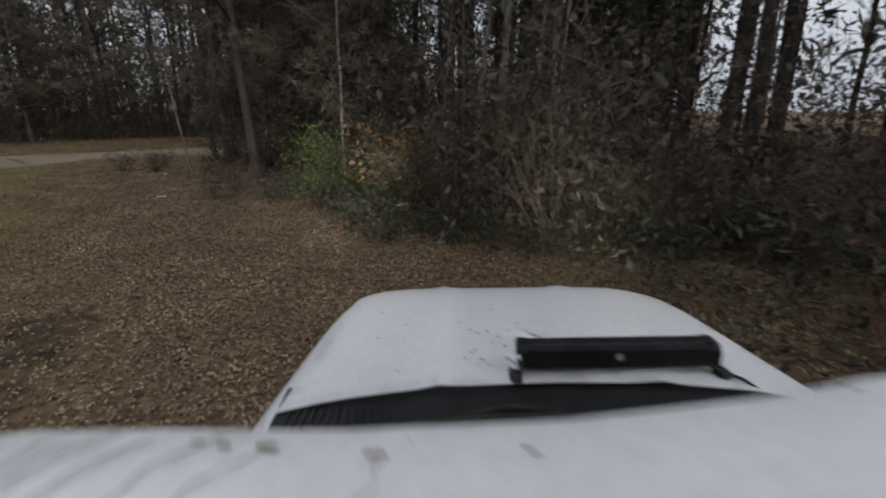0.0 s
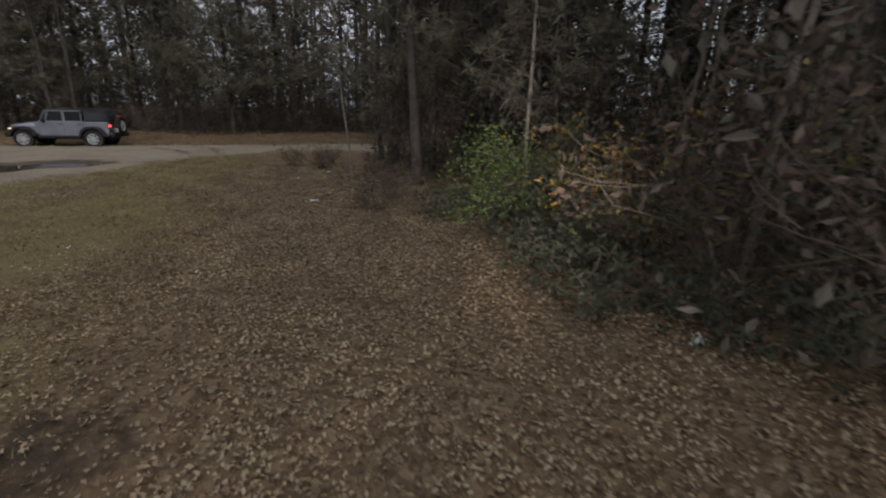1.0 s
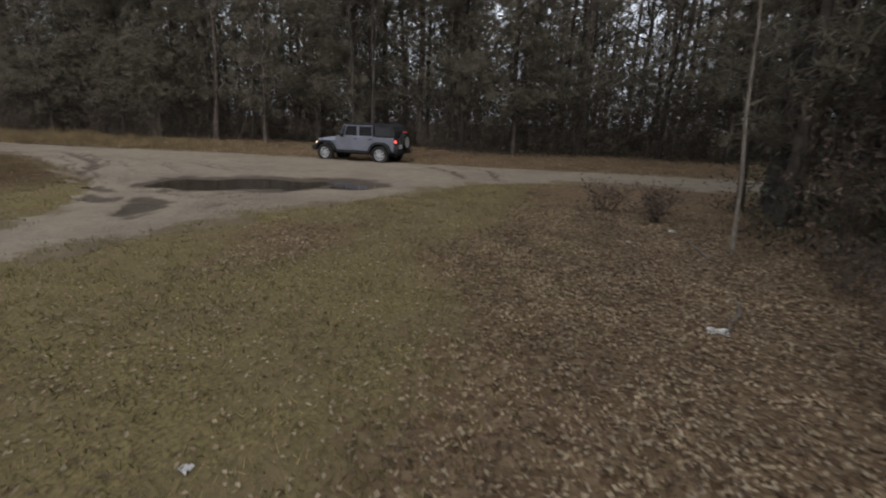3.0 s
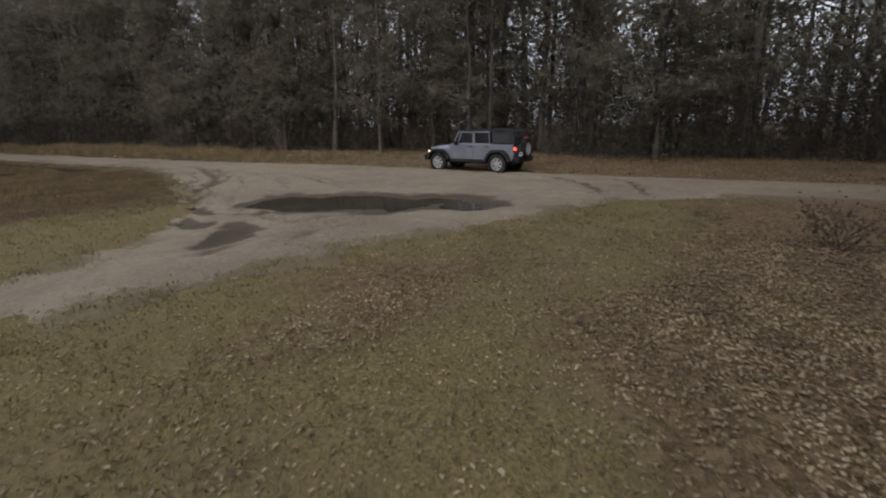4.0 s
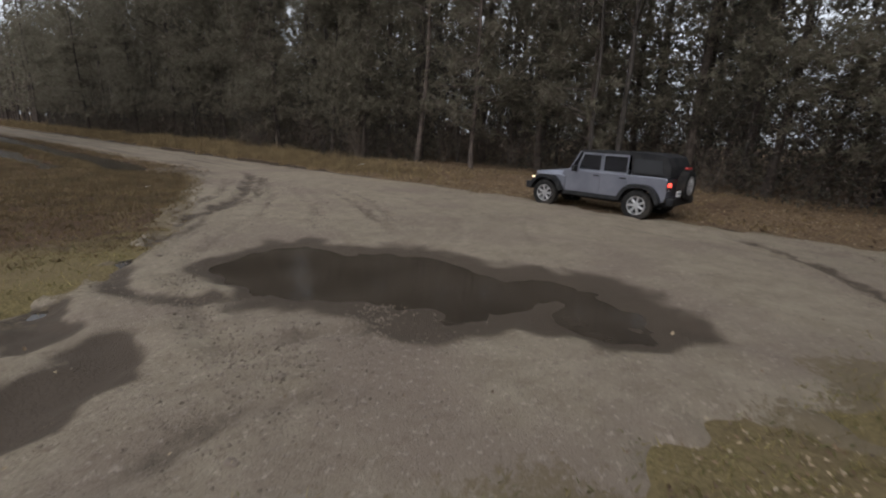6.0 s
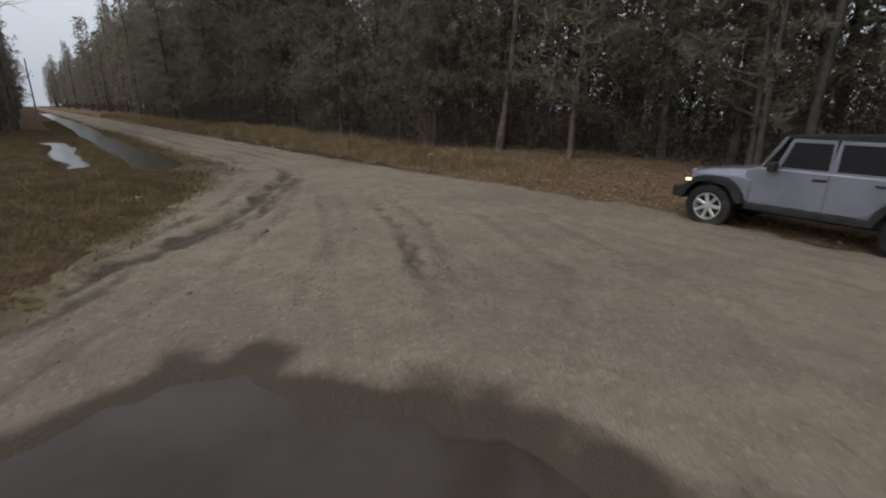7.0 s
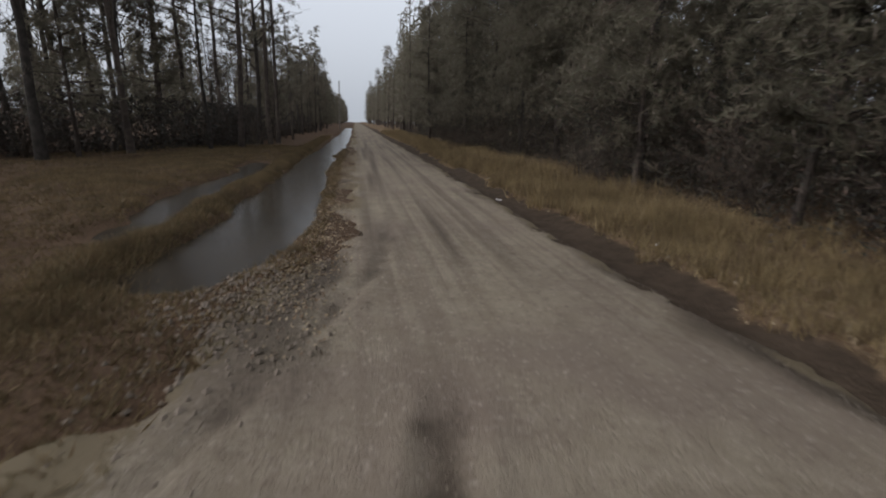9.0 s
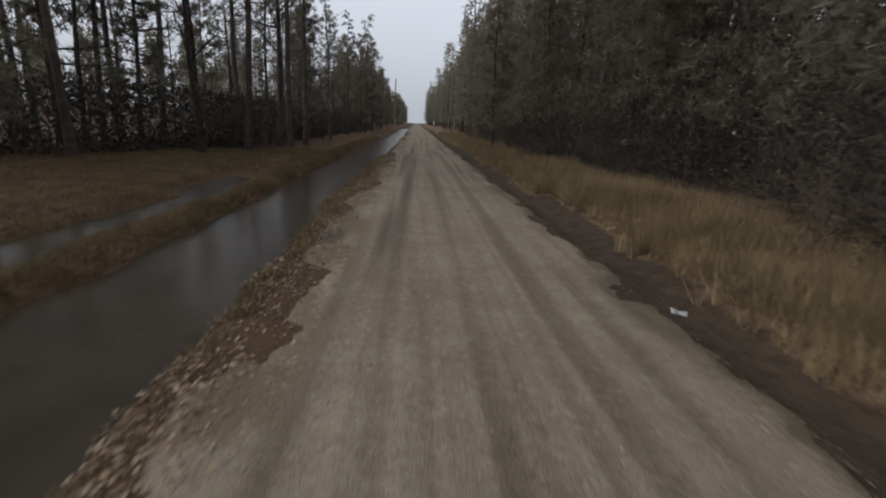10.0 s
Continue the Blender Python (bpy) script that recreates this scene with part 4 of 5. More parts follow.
def in_east(r, n):
    y = r.uniform(-32, 90, n)
    return np.c_[20.2 + 1.0 * np.sin(y * 0.21) + 0.8 * np.sin(y * 0.57 + 1) + np.where((y > 0) & (y < 14), 2.0, 0) + np.abs(r.normal(0, 3.5, n)), y]


def in_south(r, n):
    x = r.uniform(-26, 7.5, n)
    return np.c_[x, -12.4 + 0.7 * np.sin(x * 0.8) + 1.2 * smooth((x - 1) / 3) - np.abs(r.normal(0, 4.0, n))]


def sparse_end(r, x, y):
    """The wood thins out where the road leaves to the south."""
    return (r.rand(len(x)) < 0.62) | (y > -8 - 0.1 * (x - 20)) | (y < -30)


def in_east_deep(r, n):
    p = in_east(r, n)
    p[:, 0] += 1.0 + np.abs(r.normal(0, 4.0, n))
    return p[sparse_end(r, p[:, 0], p[:, 1])]


def in_south_deep(r, n):
    p = in_south(r, n)
    p[:, 1] -= 2.0 + np.abs(r.normal(0, 6.0, n))
    a = np.degrees(np.arctan2(p[:, 0] + 15, -(p[:, 1] + 8)))
    return p[(a < -4) | (a > 27) | (r.rand(n) < 0.12)]


def in_east_front(r, n):
    p = in_east(r, n)
    p[:, 0] -= np.abs(p[:, 0] - 20.2) * 0.55 + 0.3
    return p


undergrowth("undergrowth", 56000, in_east, 4.6, OLIVE_LEAVES, "tangled olive brown undergrowth beneath the pines", 0.12, 61)
# darker-coloured brush fills the foot of the wood where shade would fall
undergrowth("undergrowth", 60000, in_east, 3.4, SHADED_BRUSH, "tangle of brush under the pines, coloured dark for the shade there", 0.15, 60)
undergrowth("undergrowth", 30000, in_east, 3.0, BROWN_LEAVES, "tangled dead brown undergrowth beneath the pines", 0.1, 62)
def behind_east(r, n):
    p = np.c_[r.uniform(27, 48, n), r.uniform(-40, 95, n)]
    return p[sparse_end(r, p[:, 0], p[:, 1])]


def behind_south(r, n):
    p = np.c_[r.uniform(-42, 8.5, n), r.uniform(-42, -21, n)]
    a = np.degrees(np.arctan2(p[:, 0] + 15, -(p[:, 1] + 8)))
    return p[(a < -4) | (a > 27)]


def west_hedge(r, n):
    y = 28 + 90 * r.rand(n)
    return np.c_[-3.0 + 6.6 * smooth((y - 34) / 16) - np.abs(r.normal(0, 3.0, n)) - 0.5, y]


def around(r, n):
    a = r.uniform(0, 2 * np.pi, n)
    d = r.uniform(70, 110, n)
    p = np.c_[d * np.cos(a) - 6, d * np.sin(a) + 20]
    p[:, 0] = np.where((np.abs(p[:, 0] - 12.5) < 12), p[:, 0] - 30, p[:, 0])
    return p


# dark-coloured filling that closes gaps and deepens the shade inside the woods
undergrowth("undergrowth", 90000, behind_east, 8.0, SHADED_BRUSH, "dense thicket deep in the pines, coloured dark for the wood's shade", 0.36, 67)
undergrowth("undergrowth", 110000, behind_south, 18.0, SHADED_BRUSH, "dense thicket deep in the wood, coloured dark for its shade", 0.3, 68)
undergrowth("undergrowth", 60000, west_hedge, 2.9, SHADED_BRUSH, "dark hedge of brush beneath the trees across the field", 0.27, 69)
undergrowth("undergrowth", 12000, around, 7.0, OLIVE_LEAVES, "distant dark woodland edge round the fields", 1.2, 70)
undergrowth("undergrowth", 22000, in_east_deep, 15.0, NEEDLES, "olive boughs at mid height among the pines", 0.36, 65, 12)
def boughs(name, count, y0, y1, low, high, depth, label, seed, per=26, tuft=12):
    """Soft hanging pine boughs along the edge of the wood, each a flattened spray of needle tufts."""
    r = np.random.RandomState(seed)
    y = r.uniform(y0, y1, count)
    z = low + (high - low) * r.rand(count) ** 0.85
    keep = vnoise(y, z, 2.6, 51) + 0.35 * r.rand(count) > 0.5
    y, z = y[keep], z[keep]
    edge = 20.1 + 1.0 * np.sin(y * 0.21) + 0.8 * np.sin(y * 0.57 + 1) + np.where((y > 0) & (y < 14), 2.0, 0)
    some = (y > -9) | (z < 5) | (r.rand(len(y)) < 0.4)
    y, z, edge = y[some], z[some], edge[some]
    x = edge - 0.1 * z * r.rand(len(y)) + np.abs(r.normal(0, depth, len(y)))
    lump = Lumps()
    c = np.repeat(np.c_[x, y, z + ground_height(x, y)], per, axis=0)
    s = np.repeat(r.uniform(0.6, 1.5, len(y)), per)[:, None]
    off = r.normal(0, 1, (len(c), 3)) * (0.5, 0.62, 0.24) * s
    off[:, 2] -= 0.25 * (off[:, 0] ** 2 + off[:, 1] ** 2)
    c = np.repeat(c + off, tuft, axis=0) + r.normal(0, 0.03, (len(c) * tuft, 3))
    d = units(r, len(c), 0.15)
    lump.add(*blades(c, d, square_to(r, d), r.uniform(0.16, 0.34, len(c)), r.uniform(0.03, 0.055, len(c))))
    tagged(new(name, lump.mesh(name, NEEDLES)), label, "foliage", kind="stuff")


boughs("pine_boughs", 1500, -24, 48, 2.5, 15.0, 1.3, "soft olive pine boughs along the edge of the wood", 101)
boughs("pine_boughs", 700, 48, 100, 2.0, 15.0, 1.3, "soft olive pine boughs farther along the road", 103, 16, 10)
undergrowth("undergrowth", 22000, in_east_front, 7.0, OLIVE_LEAVES, "dull olive leaves along the edge of the pines", 0.11, 102)
undergrowth("undergrowth", 15000, in_south_deep, 12.0, DULL_GREEN, "olive brown twigs and boughs among the trunks", 0.2, 66, 10)
undergrowth("undergrowth", 26000, in_south, 3.4, SHADED_BRUSH, "tangled dead brush on the wood's floor, darkened in colour for shade", 0.12, 63)
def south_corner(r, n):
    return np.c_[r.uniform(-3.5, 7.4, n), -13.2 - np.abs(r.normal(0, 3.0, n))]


undergrowth("undergrowth", 15000, south_corner, 8.0, SHADED_BRUSH, "hanging brush in the corner of the wood, coloured dark for shade", 0.2, 59)
undergrowth("undergrowth", 20000, in_south, 1.6, DULL_GREEN, "dull green vines and brush in the wood", 0.11, 64)


# ---- fallen leaves and grass ----
def strewn(name, count, x0, x1, y0, y1, density, size, label, seed, material=LITTER_LEAVES, on_road=0.03):
    r = np.random.RandomState(seed)
    x, y = r.uniform(x0, x1, count * 3), r.uniform(y0, y1, count * 3)
    s = road_share(x, y)
    ok = (r.rand(len(x)) < density(x, y) * np.where(s > 0.4, on_road, 1.0) * (1 - 0.93 * muddy_strip(x, y))) & (road_inside(x, y) < 1.6)
    x, y, s = x[ok][:count], y[ok][:count], s[ok][:count]
    z = np.maximum(ground_height(x, y), np.where(s > 0.3, road_height(x, y), -9)) + r.uniform(0.008, 0.04, len(x))
    a = r.uniform(0, 2 * np.pi, len(x))
    d = np.c_[np.cos(a), np.sin(a), r.normal(0, 0.35, len(x))]
    d /= np.linalg.norm(d, axis=1, keepdims=True)
    side = np.c_[-np.sin(a), np.cos(a), r.normal(0, 0.4, len(x))]
    lump = Lumps()
    lump.add(*leaves(np.c_[x, y, z], d, side, size * r.uniform(0.6, 1.4, len(x)), size * r.uniform(0.45, 0.95, len(x))))
    tagged(new(name, lump.mesh(name, material)), label, "fallen leaves", kind="stuff")


leaf_share = lambda x, y: cover(x, y)[..., 0] ** 1.5
strewn("fallen_leaves", 125000, -17, 6, -14, -3, leaf_share, 0.043, "brown fallen oak leaves covering the clearing", 71)
strewn("fallen_leaves", 30000, -14, 11, -9, 3, lambda x, y: leaf_share(x, y) * 0.6 + 0.14, 0.037, "scattered brown leaves in the grass", 72)
strewn("fallen_leaves", 12000, 15.2, 22, -14, 40, lambda x, y: leaf_share(x, y), 0.08, "brown leaves along the roadside verge", 73, on_road=0.1)

strewn("fallen_leaves", 9000, 9.2, 11.2, 16.5, 48, lambda x, y: np.exp(-((x - 10.4) / 0.4) ** 2) * (0.2 + vnoise(x, y, 0.8, 56)), 0.05, "brown leaf bits and mud along the road's edge", 74, on_road=0.9)


def grass(name, count, x0, x1, y0, y1, density, height, width, per, material, label, seed, lean=0.5):
    r = np.random.RandomState(seed)
    x, y = r.uniform(x0, x1, count * 3), r.uniform(y0, y1, count * 3)
    ok = (r.rand(len(x)) < density(x, y) * (1 - muddy_strip(x, y))) & (road_inside(x, y) < 0.1 + 0.55 * r.rand(len(x)) ** 2.5 * (x < 11))
    x, y = x[ok][:count], y[ok][:count]
    x, y = np.repeat(x, per) + r.normal(0, 0.045, len(x) * per), np.repeat(y, per) + r.normal(0, 0.045, len(y) * per)
    n = len(x)
    base = np.c_[x, y, np.maximum(ground_height(x, y), road_height(x, y)) - 0.01]
    d = np.c_[r.normal(0, lean, n), r.normal(0, lean, n), np.ones(n)]
    d /= np.linalg.norm(d, axis=1, keepdims=True)
    h = height(x, y) * r.uniform(0.45, 1.25, n)
    lump = Lumps()
    lump.add(*blades(base, d, square_to(r, d), h, width * r.uniform(0.6, 1.4, n)))
    tagged(new(name, lump.mesh(name, material)), label, "grass", kind="stuff")


dry_ditch = lambda x, y: land(x, y) > -0.11
grass("grass", 26000, -14, 10, -9, 12, lambda x, y: cover(x, y)[..., 1] * np.where(y > 1.5, 0.5, 0.9), lambda x, y: 0.05 + 0.05 * vnoise(x, y, 1.5, 41), 0.012, 5, GRASS_BLADES, "short olive winter grass", 81, 0.8)
grass("grass", 46000, -3, 10.4, 5, 50, lambda x, y: dry_ditch(x, y) * (0.35 + 0.65 * vnoise(x, y, 1.5, 42)) * np.where(x < 1, 0.4, 1.0), lambda x, y: 0.06 + 0.13 * vnoise(x, y, 2.0, 43) * smooth((y - 5) / 9), 0.017, 5, FIELD_BLADES, "matted dry grass beside the ditch", 82, 0.7)
grass("tall_grass", 22000, 16.0, 20.6, 8, 110, lambda x, y: np.exp(-((x - 17.6) / 1.5) ** 2) * smooth((y - 6) / 12) * (0.35 + 0.65 * vnoise(x, y, 1.2, 44)) * np.where(y > 45, 0.5, 1.0),
      lambda x, y: 0.14 + 0.62 * vnoise(x, y, 1.1, 45) ** 1.5 * smooth((y - 8) / 14) + 0.16 * vnoise(x, y, 0.4, 50), 0.016, 7, STRAW_BLADES, "tall straw coloured grass along the road", 83, 0.35)
grass("grass", 7000, 15.7, 21, -20, 22, lambda x, y: 0.3 + 0.5 * vnoise(x, y, 1.0, 46), lambda x, y: 0.05 + 0.12 * vnoise(x, y, 1.6, 47), 0.014, 4, STRAW_BLADES, "short dead grass on the roadside verge", 84, 0.7)
grass("grass", 15000, 6.9, 9.0, 15, 75, lambda x, y: np.exp(-((x - 7.55) / 0.42) ** 2) * (0.3 + vnoise(x, y, 0.9, 49)), lambda x, y: 0.08 + 0.17 * vnoise(x, y, 1.3, 48), 0.016, 6, FIELD_BLADES, "dry grass on the low bank beside the ditch", 85, 0.5)

# ---- vehicles ----
def wheel(parent, m, radius=0.41, width=0.26, spokes=7):
    """Tyre with tread blocks and a cast rim; the outer side faces local +y."""
    hub = mesh_part("wheel", None, parent)
    hub.matrix_basis = m
    w = width / 2
    tyre = lathe([(radius * 0.6, -w * 0.9), (radius * 0.72, -w), (radius * 0.93, -w * 0.95), (radius * 0.985, -w * 0.72), (radius, 0), (radius * 0.985, w * 0.72),
                  (radius * 0.93, w * 0.95), (radius * 0.72, w), (radius * 0.6, w * 0.86), (radius * 0.58, 0)], 36)
    for i in range(36):
        for s in (-0.55, 0.0, 0.55):
            block(tyre, (-0.02, s * w * 1.2 - 0.028, radius - 0.012), (0.02, s * w * 1.2 + 0.028, radius + 0.006), 0.0, pose(0, 0, 0, 0, 10 * i + 4 * s, 0))
    part("tyre", tyre, RUBBER, hub, shade=False)
    rim = lathe([(radius * 0.63, w * 0.8), (radius * 0.66, w * 0.9), (radius * 0.56, w * 0.88), (radius * 0.55, w * 0.4), (radius * 0.5, -w * 0.6)], 30)
    for i in range(spokes):
        a = pose(0, 0, 0, 0, 360 / spokes * i, 0)
        block(rim, (-0.034, w * 0.5, 0.03), (0.034, w * 0.82, radius * 0.6), 0.012, a)
    disc(rim, radius * 0.17, 0.07, 18, pose(0, w * 0.6, 0, 90))
    part("rim", rim, ALLOY, hub, "silver alloy rim with broad spokes")
    back = bmesh.new()
    disc(back, radius * 0.54, 0.02, 24, pose(0, -w * 0.1, 0, 90))
    part("brake_disc", back, BLACK_PLASTIC, hub)
    return hub


def arch(cx, cz, r_in, r_out, y0, y1, a0=10, a1=170, front=0.0):
    """A wheel-arch flare: a ring sector with a flatter top."""
    pts = []
    n = 12
    flat = lambda a, r: (cx + r * math.cos(a), cz + min(r * math.sin(a), r * 0.93))
    for i in range(n + 1):
        pts.append(flat(radians(a0 + (a1 - a0) * i / n), r_out))
    for i in range(n + 1):
        pts.append(flat(radians(a1 - (a1 - a0) * i / n), r_in))
    return slab(pts, y0, y1, 0.012, 1)


def off_roader():
    """Silver four-door off-road car with a black soft top; x ahead from the front axle, y to its left."""
    car = thing("off_road_car", "silver four-door off-road car with black soft top and lit tail lights", "car")
    B = 2.947
    rear = [(-B + 0.58 * math.cos(radians(a)), 0.43 + 0.58 * math.sin(radians(a))) for a in range(10, 171, 16)]
    tub = slab([(-0.5, 0.56), (-2.33, 0.56)] + rear + [(-3.58, 0.56), (-3.64, 0.7), (-3.63, 1.17), (-3.6, 1.2), (-0.66, 1.22), (-0.5, 1.16)], -0.755, 0.755, 0.02)
    part("body", tub, SILVER, car)
    hood = bmesh.new()
    rows = [(0.5, 0.60, 0.98), (0.44, 0.61, 1.075), (0.1, 0.63, 1.13), (-0.3, 0.66, 1.17), (-0.72, 0.70, 1.21)]
    grid = [[hood.verts.new((x, hw * s, z - 0.035 * abs(s) ** 3)) for s in (-1, -0.8, -0.4, 0, 0.4, 0.8, 1)] for x, hw, z in rows]
    low = [[hood.verts.new((x, hw * s, 0.8)) for s in (-1, 1)] for x, hw, z in rows]
    for a, b in zip(grid, grid[1:]):
        for i in range(6):
            hood.faces.new((a[i], a[i + 1], b[i + 1], b[i]))
    for k in range(4):
        hood.faces.new((grid[k][0], grid[k + 1][0], low[k + 1][0], low[k][0]))
        hood.faces.new((grid[k + 1][6], grid[k][6], low[k][1], low[k + 1][1]))
    part("bonnet", hood, SILVER, car, shade=True)
    nose = bmesh.new()
    block(nose, (0.46, -0.6, 0.62), (0.56, 0.6, 1.06), 0.03)
    grille = part("grille", nose, SILVER, car)
    for i in range(7):
        slot = bmesh.new()
        block(slot, (0.555, -0.27 + i * 0.09 - 0.026, 0.72), (0.567, -0.27 + i * 0.09 + 0.026, 0.98), 0.006)
        part("grille_slot", slot, BLACK_PLASTIC, grille)
    for s in (-1, 1):
        lamp = bmesh.new()
        disc(lamp, 0.09, 0.03, 24, pose(0.565, 0.44 * s, 0.87, 0, 90))
        part("headlight", lamp, CHROME, car, "round clear headlight")
        # arches, steps and lights on either side
        y0, y1 = sorted((0.60 * s, 0.95 * s))
        part("front_flare", arch(0.0, 0.43, 0.5, 0.60, y0, y1, 8, 168), BLACK_PLASTIC, car, "black plastic wheel-arch flare")
        fill = slab([(0.48, 0.86), (0.36, 1.0), (-0.45, 1.02), (-0.62, 0.98), (-0.62, 0.6), (-0.5, 0.6), (-0.45, 0.8), (0.3, 0.93), (0.45, 0.8)], *sorted((0.58 * s, 0.78 * s)), 0.01, 1)
        part("front_wing", fill, SILVER, car)
        y0, y1 = sorted((0.74 * s, 0.95 * s))
        part("rear_flare", arch(-B, 0.43, 0.5, 0.60, y0, y1, 6, 172), BLACK_PLASTIC, car, "black plastic wheel-arch flare")
        step = bmesh.new()
        block(step, (-2.36, min(0.72 * s, 0.8 * s), 0.44), (-0.56, max(0.72 * s, 0.8 * s), 0.57), 0.03)
        part("sill", step, BLACK_PLASTIC, car, "black rocker sill")
        for name, prof, glass, hx in (
            ("front_door", [(-0.88, 0.58), (-1.74, 0.58), (-1.74, 1.2), (-0.84, 1.21), (-0.8, 1.0)], [(-1.02, 1.25), (-1.7, 1.25), (-1.7, 1.68), (-1.16, 1.68)], -1.62),
            ("rear_door", [(-1.77, 0.58), (-2.28, 0.58), (-2.38, 0.72), (-2.56, 0.98), (-2.58, 1.2), (-1.77, 1.2)], [(-1.81, 1.25), (-2.49, 1.25), (-2.49, 1.68), (-1.81, 1.68)], -2.42)):
            d = part(name, slab(prof, *sorted((0.75 * s, 0.775 * s)), 0.008, 1), SILVER, car)
            y0, y1 = sorted((0.70 * s, 0.735 * s))
            gx = [p[0] for p in glass]
            outer = [(glass[0][0] + 0.09, 1.2), (min(gx) - 0.035, 1.2), (min(gx) - 0.035, 1.735), (glass[3][0] + 0.035, 1.735)]
            ring = bmesh.new()
            inner = [(x, z) for x, z in glass]
            rows_ = [[ring.verts.new((x, y, z)) for x, z in pts] for pts in (outer, inner) for y in (y0, y1)]
            o0, o1, i0, i1 = rows_
            for k in range(4):
                j = (k + 1) % 4
                for a, b in ((o0, o1), (i1, i0), (i0, o0), (o1, i1)):
                    ring.faces.new((a[k], a[j], b[j], b[k]))
            part("window_frame", ring, SILVER, d)
            part("window_pane", slab(glass, *sorted((0.708 * s, 0.722 * s))), DARK_GLASS, d, "dark tinted window")
            grip = bmesh.new()
            block(grip, (hx - 0.1, min(0.775 * s, 0.81 * s), 1.08), (hx + 0.09, max(0.775 * s, 0.81 * s), 1.115), 0.01)
            part("handle", grip, BLACK_PLASTIC, d, "black door handle")
        mirror = bmesh.new()
        block(mirror, (-1.02, min(0.8 * s, 1.0 * s), 1.17), (-0.9, max(0.8 * s, 1.0 * s), 1.34), 0.03)
        block(mirror, (-0.98, min(0.74 * s, 0.84 * s), 1.17), (-0.93, max(0.74 * s, 0.84 * s), 1.21), 0.005)
        part("mirror", mirror, BLACK_PLASTIC, car, "black door mirror")
        part("quarter_window", slab([(-2.66, 1.28), (-3.48, 1.28), (-3.42, 1.64), (-2.66, 1.66)], *sorted((0.700 * s, 0.716 * s))), GREY_GLASS, car, "grey plastic window in the soft top")
        tail = bmesh.new()
        block(tail, (-3.70, min(0.6 * s, 0.755 * s), 0.86), (-3.625, max(0.6 * s, 0.755 * s), 1.12), 0.015)
        tl = part("tail_light_housing", tail, BLACK_PLASTIC, car)
        lens = bmesh.new()
        block(lens, (-3.715, min(0.63 * s, 0.762 * s), 0.98), (-3.655, max(0.63 * s, 0.762 * s), 1.085), 0.012)
        part("tail_light", lens, TAIL_RED, tl, "lit red tail light")
        rev = bmesh.new()
        block(rev, (-3.712, min(0.615 * s, 0.745 * s), 0.875), (-3.66, max(0.615 * s, 0.745 * s), 0.93), 0.008)
        part("reversing_light", rev, CHROME, tl)
        mark = bmesh.new()
        block(mark, (0.36, min(0.90 * s, 0.965 * s), 0.86), (0.47, max(0.90 * s, 0.965 * s), 0.91), 0.012)
        part("side_marker", mark, AMBER, car, "pale lit side marker light")
        wheel(car, pose(0, 0.8 * s, 0.41, 0, 12, 0 if s > 0 else 180))
        wheel(car, pose(-B, 0.8 * s, 0.41, 0, 41, 0 if s > 0 else 180))
    screen = slab([(-0.68, 1.2), (-0.74, 1.2), (-1.06, 1.75), (-1.0, 1.76)], -0.72, 0.72, 0.01, 1)
    part("windscreen_frame", screen, SILVER, car)
    part("windscreen", slab([(-0.685, 1.25), (-0.70, 1.25), (-0.98, 1.71), (-0.965, 1.715)], -0.63, 0.63), DARK_GLASS, car, "dark windscreen glass")
    top = slab([(-1.02, 1.755), (-1.12, 1.80), (-2.5, 1.835), (-3.25, 1.81), (-3.55, 1.74), (-3.66, 1.5), (-3.68, 1.21), (-2.6, 1.205), (-2.6, 1.745), (-1.1, 1.742)], -0.70, 0.70, 0.025)
    part("soft_top", top, SOFT_TOP, car, "black canvas soft top")
    for name, lo, hi in (("front_bumper", (0.6, -0.84, 0.5), (0.78, 0.84, 0.72)), ("rear_bumper", (-3.86, -0.8, 0.48), (-3.66, 0.8, 0.7)), ("chassis", (-3.6, -0.45, 0.36), (0.5, 0.45, 0.6))):
        bm = bmesh.new()
        block(bm, lo, hi, 0.04)
        part(name, bm, BLACK_PLASTIC, car)
    for x in (0, -B):
        axle = bmesh.new()
        disc(axle, 0.06, 1.5, 12, pose(x, 0, 0.4, 90))
        part("axle", axle, BLACK_PLASTIC, car)
    wheel(car, pose(-3.86, 0.0, 1.02, 0, 20, 90), 0.4, 0.25)
    high = bmesh.new()
    block(high, (-3.9, -0.14, 1.44), (-3.8, 0.14, 1.5), 0.015)
    part("brake_light", high, REFLECTOR_RED, car, "red high brake light above the spare wheel")
    bar = bmesh.new()
    block(bar, (-3.85, -0.03, 1.2), (-3.8, 0.03, 1.46), 0.008)
    part("brake_light_arm", bar, BLACK_PLASTIC, car)
    plate = bmesh.new()
    block(plate, (-3.88, 0.36, 0.74), (-3.87, 0.68, 0.9), 0.003)
    pl = part("number_plate", plate, PLATE, car)
    ink = bmesh.new()
    block(ink, (-3.884, 0.40, 0.80), (-3.879, 0.64, 0.845))
    part("plate_marking", ink, INK, pl)
    car.matrix_basis = pose(15.89, 3.19, float(road_height(np.array(15.0), np.array(1.5))), 0, 0, 90 - 6.4)
    return car


off_roader()


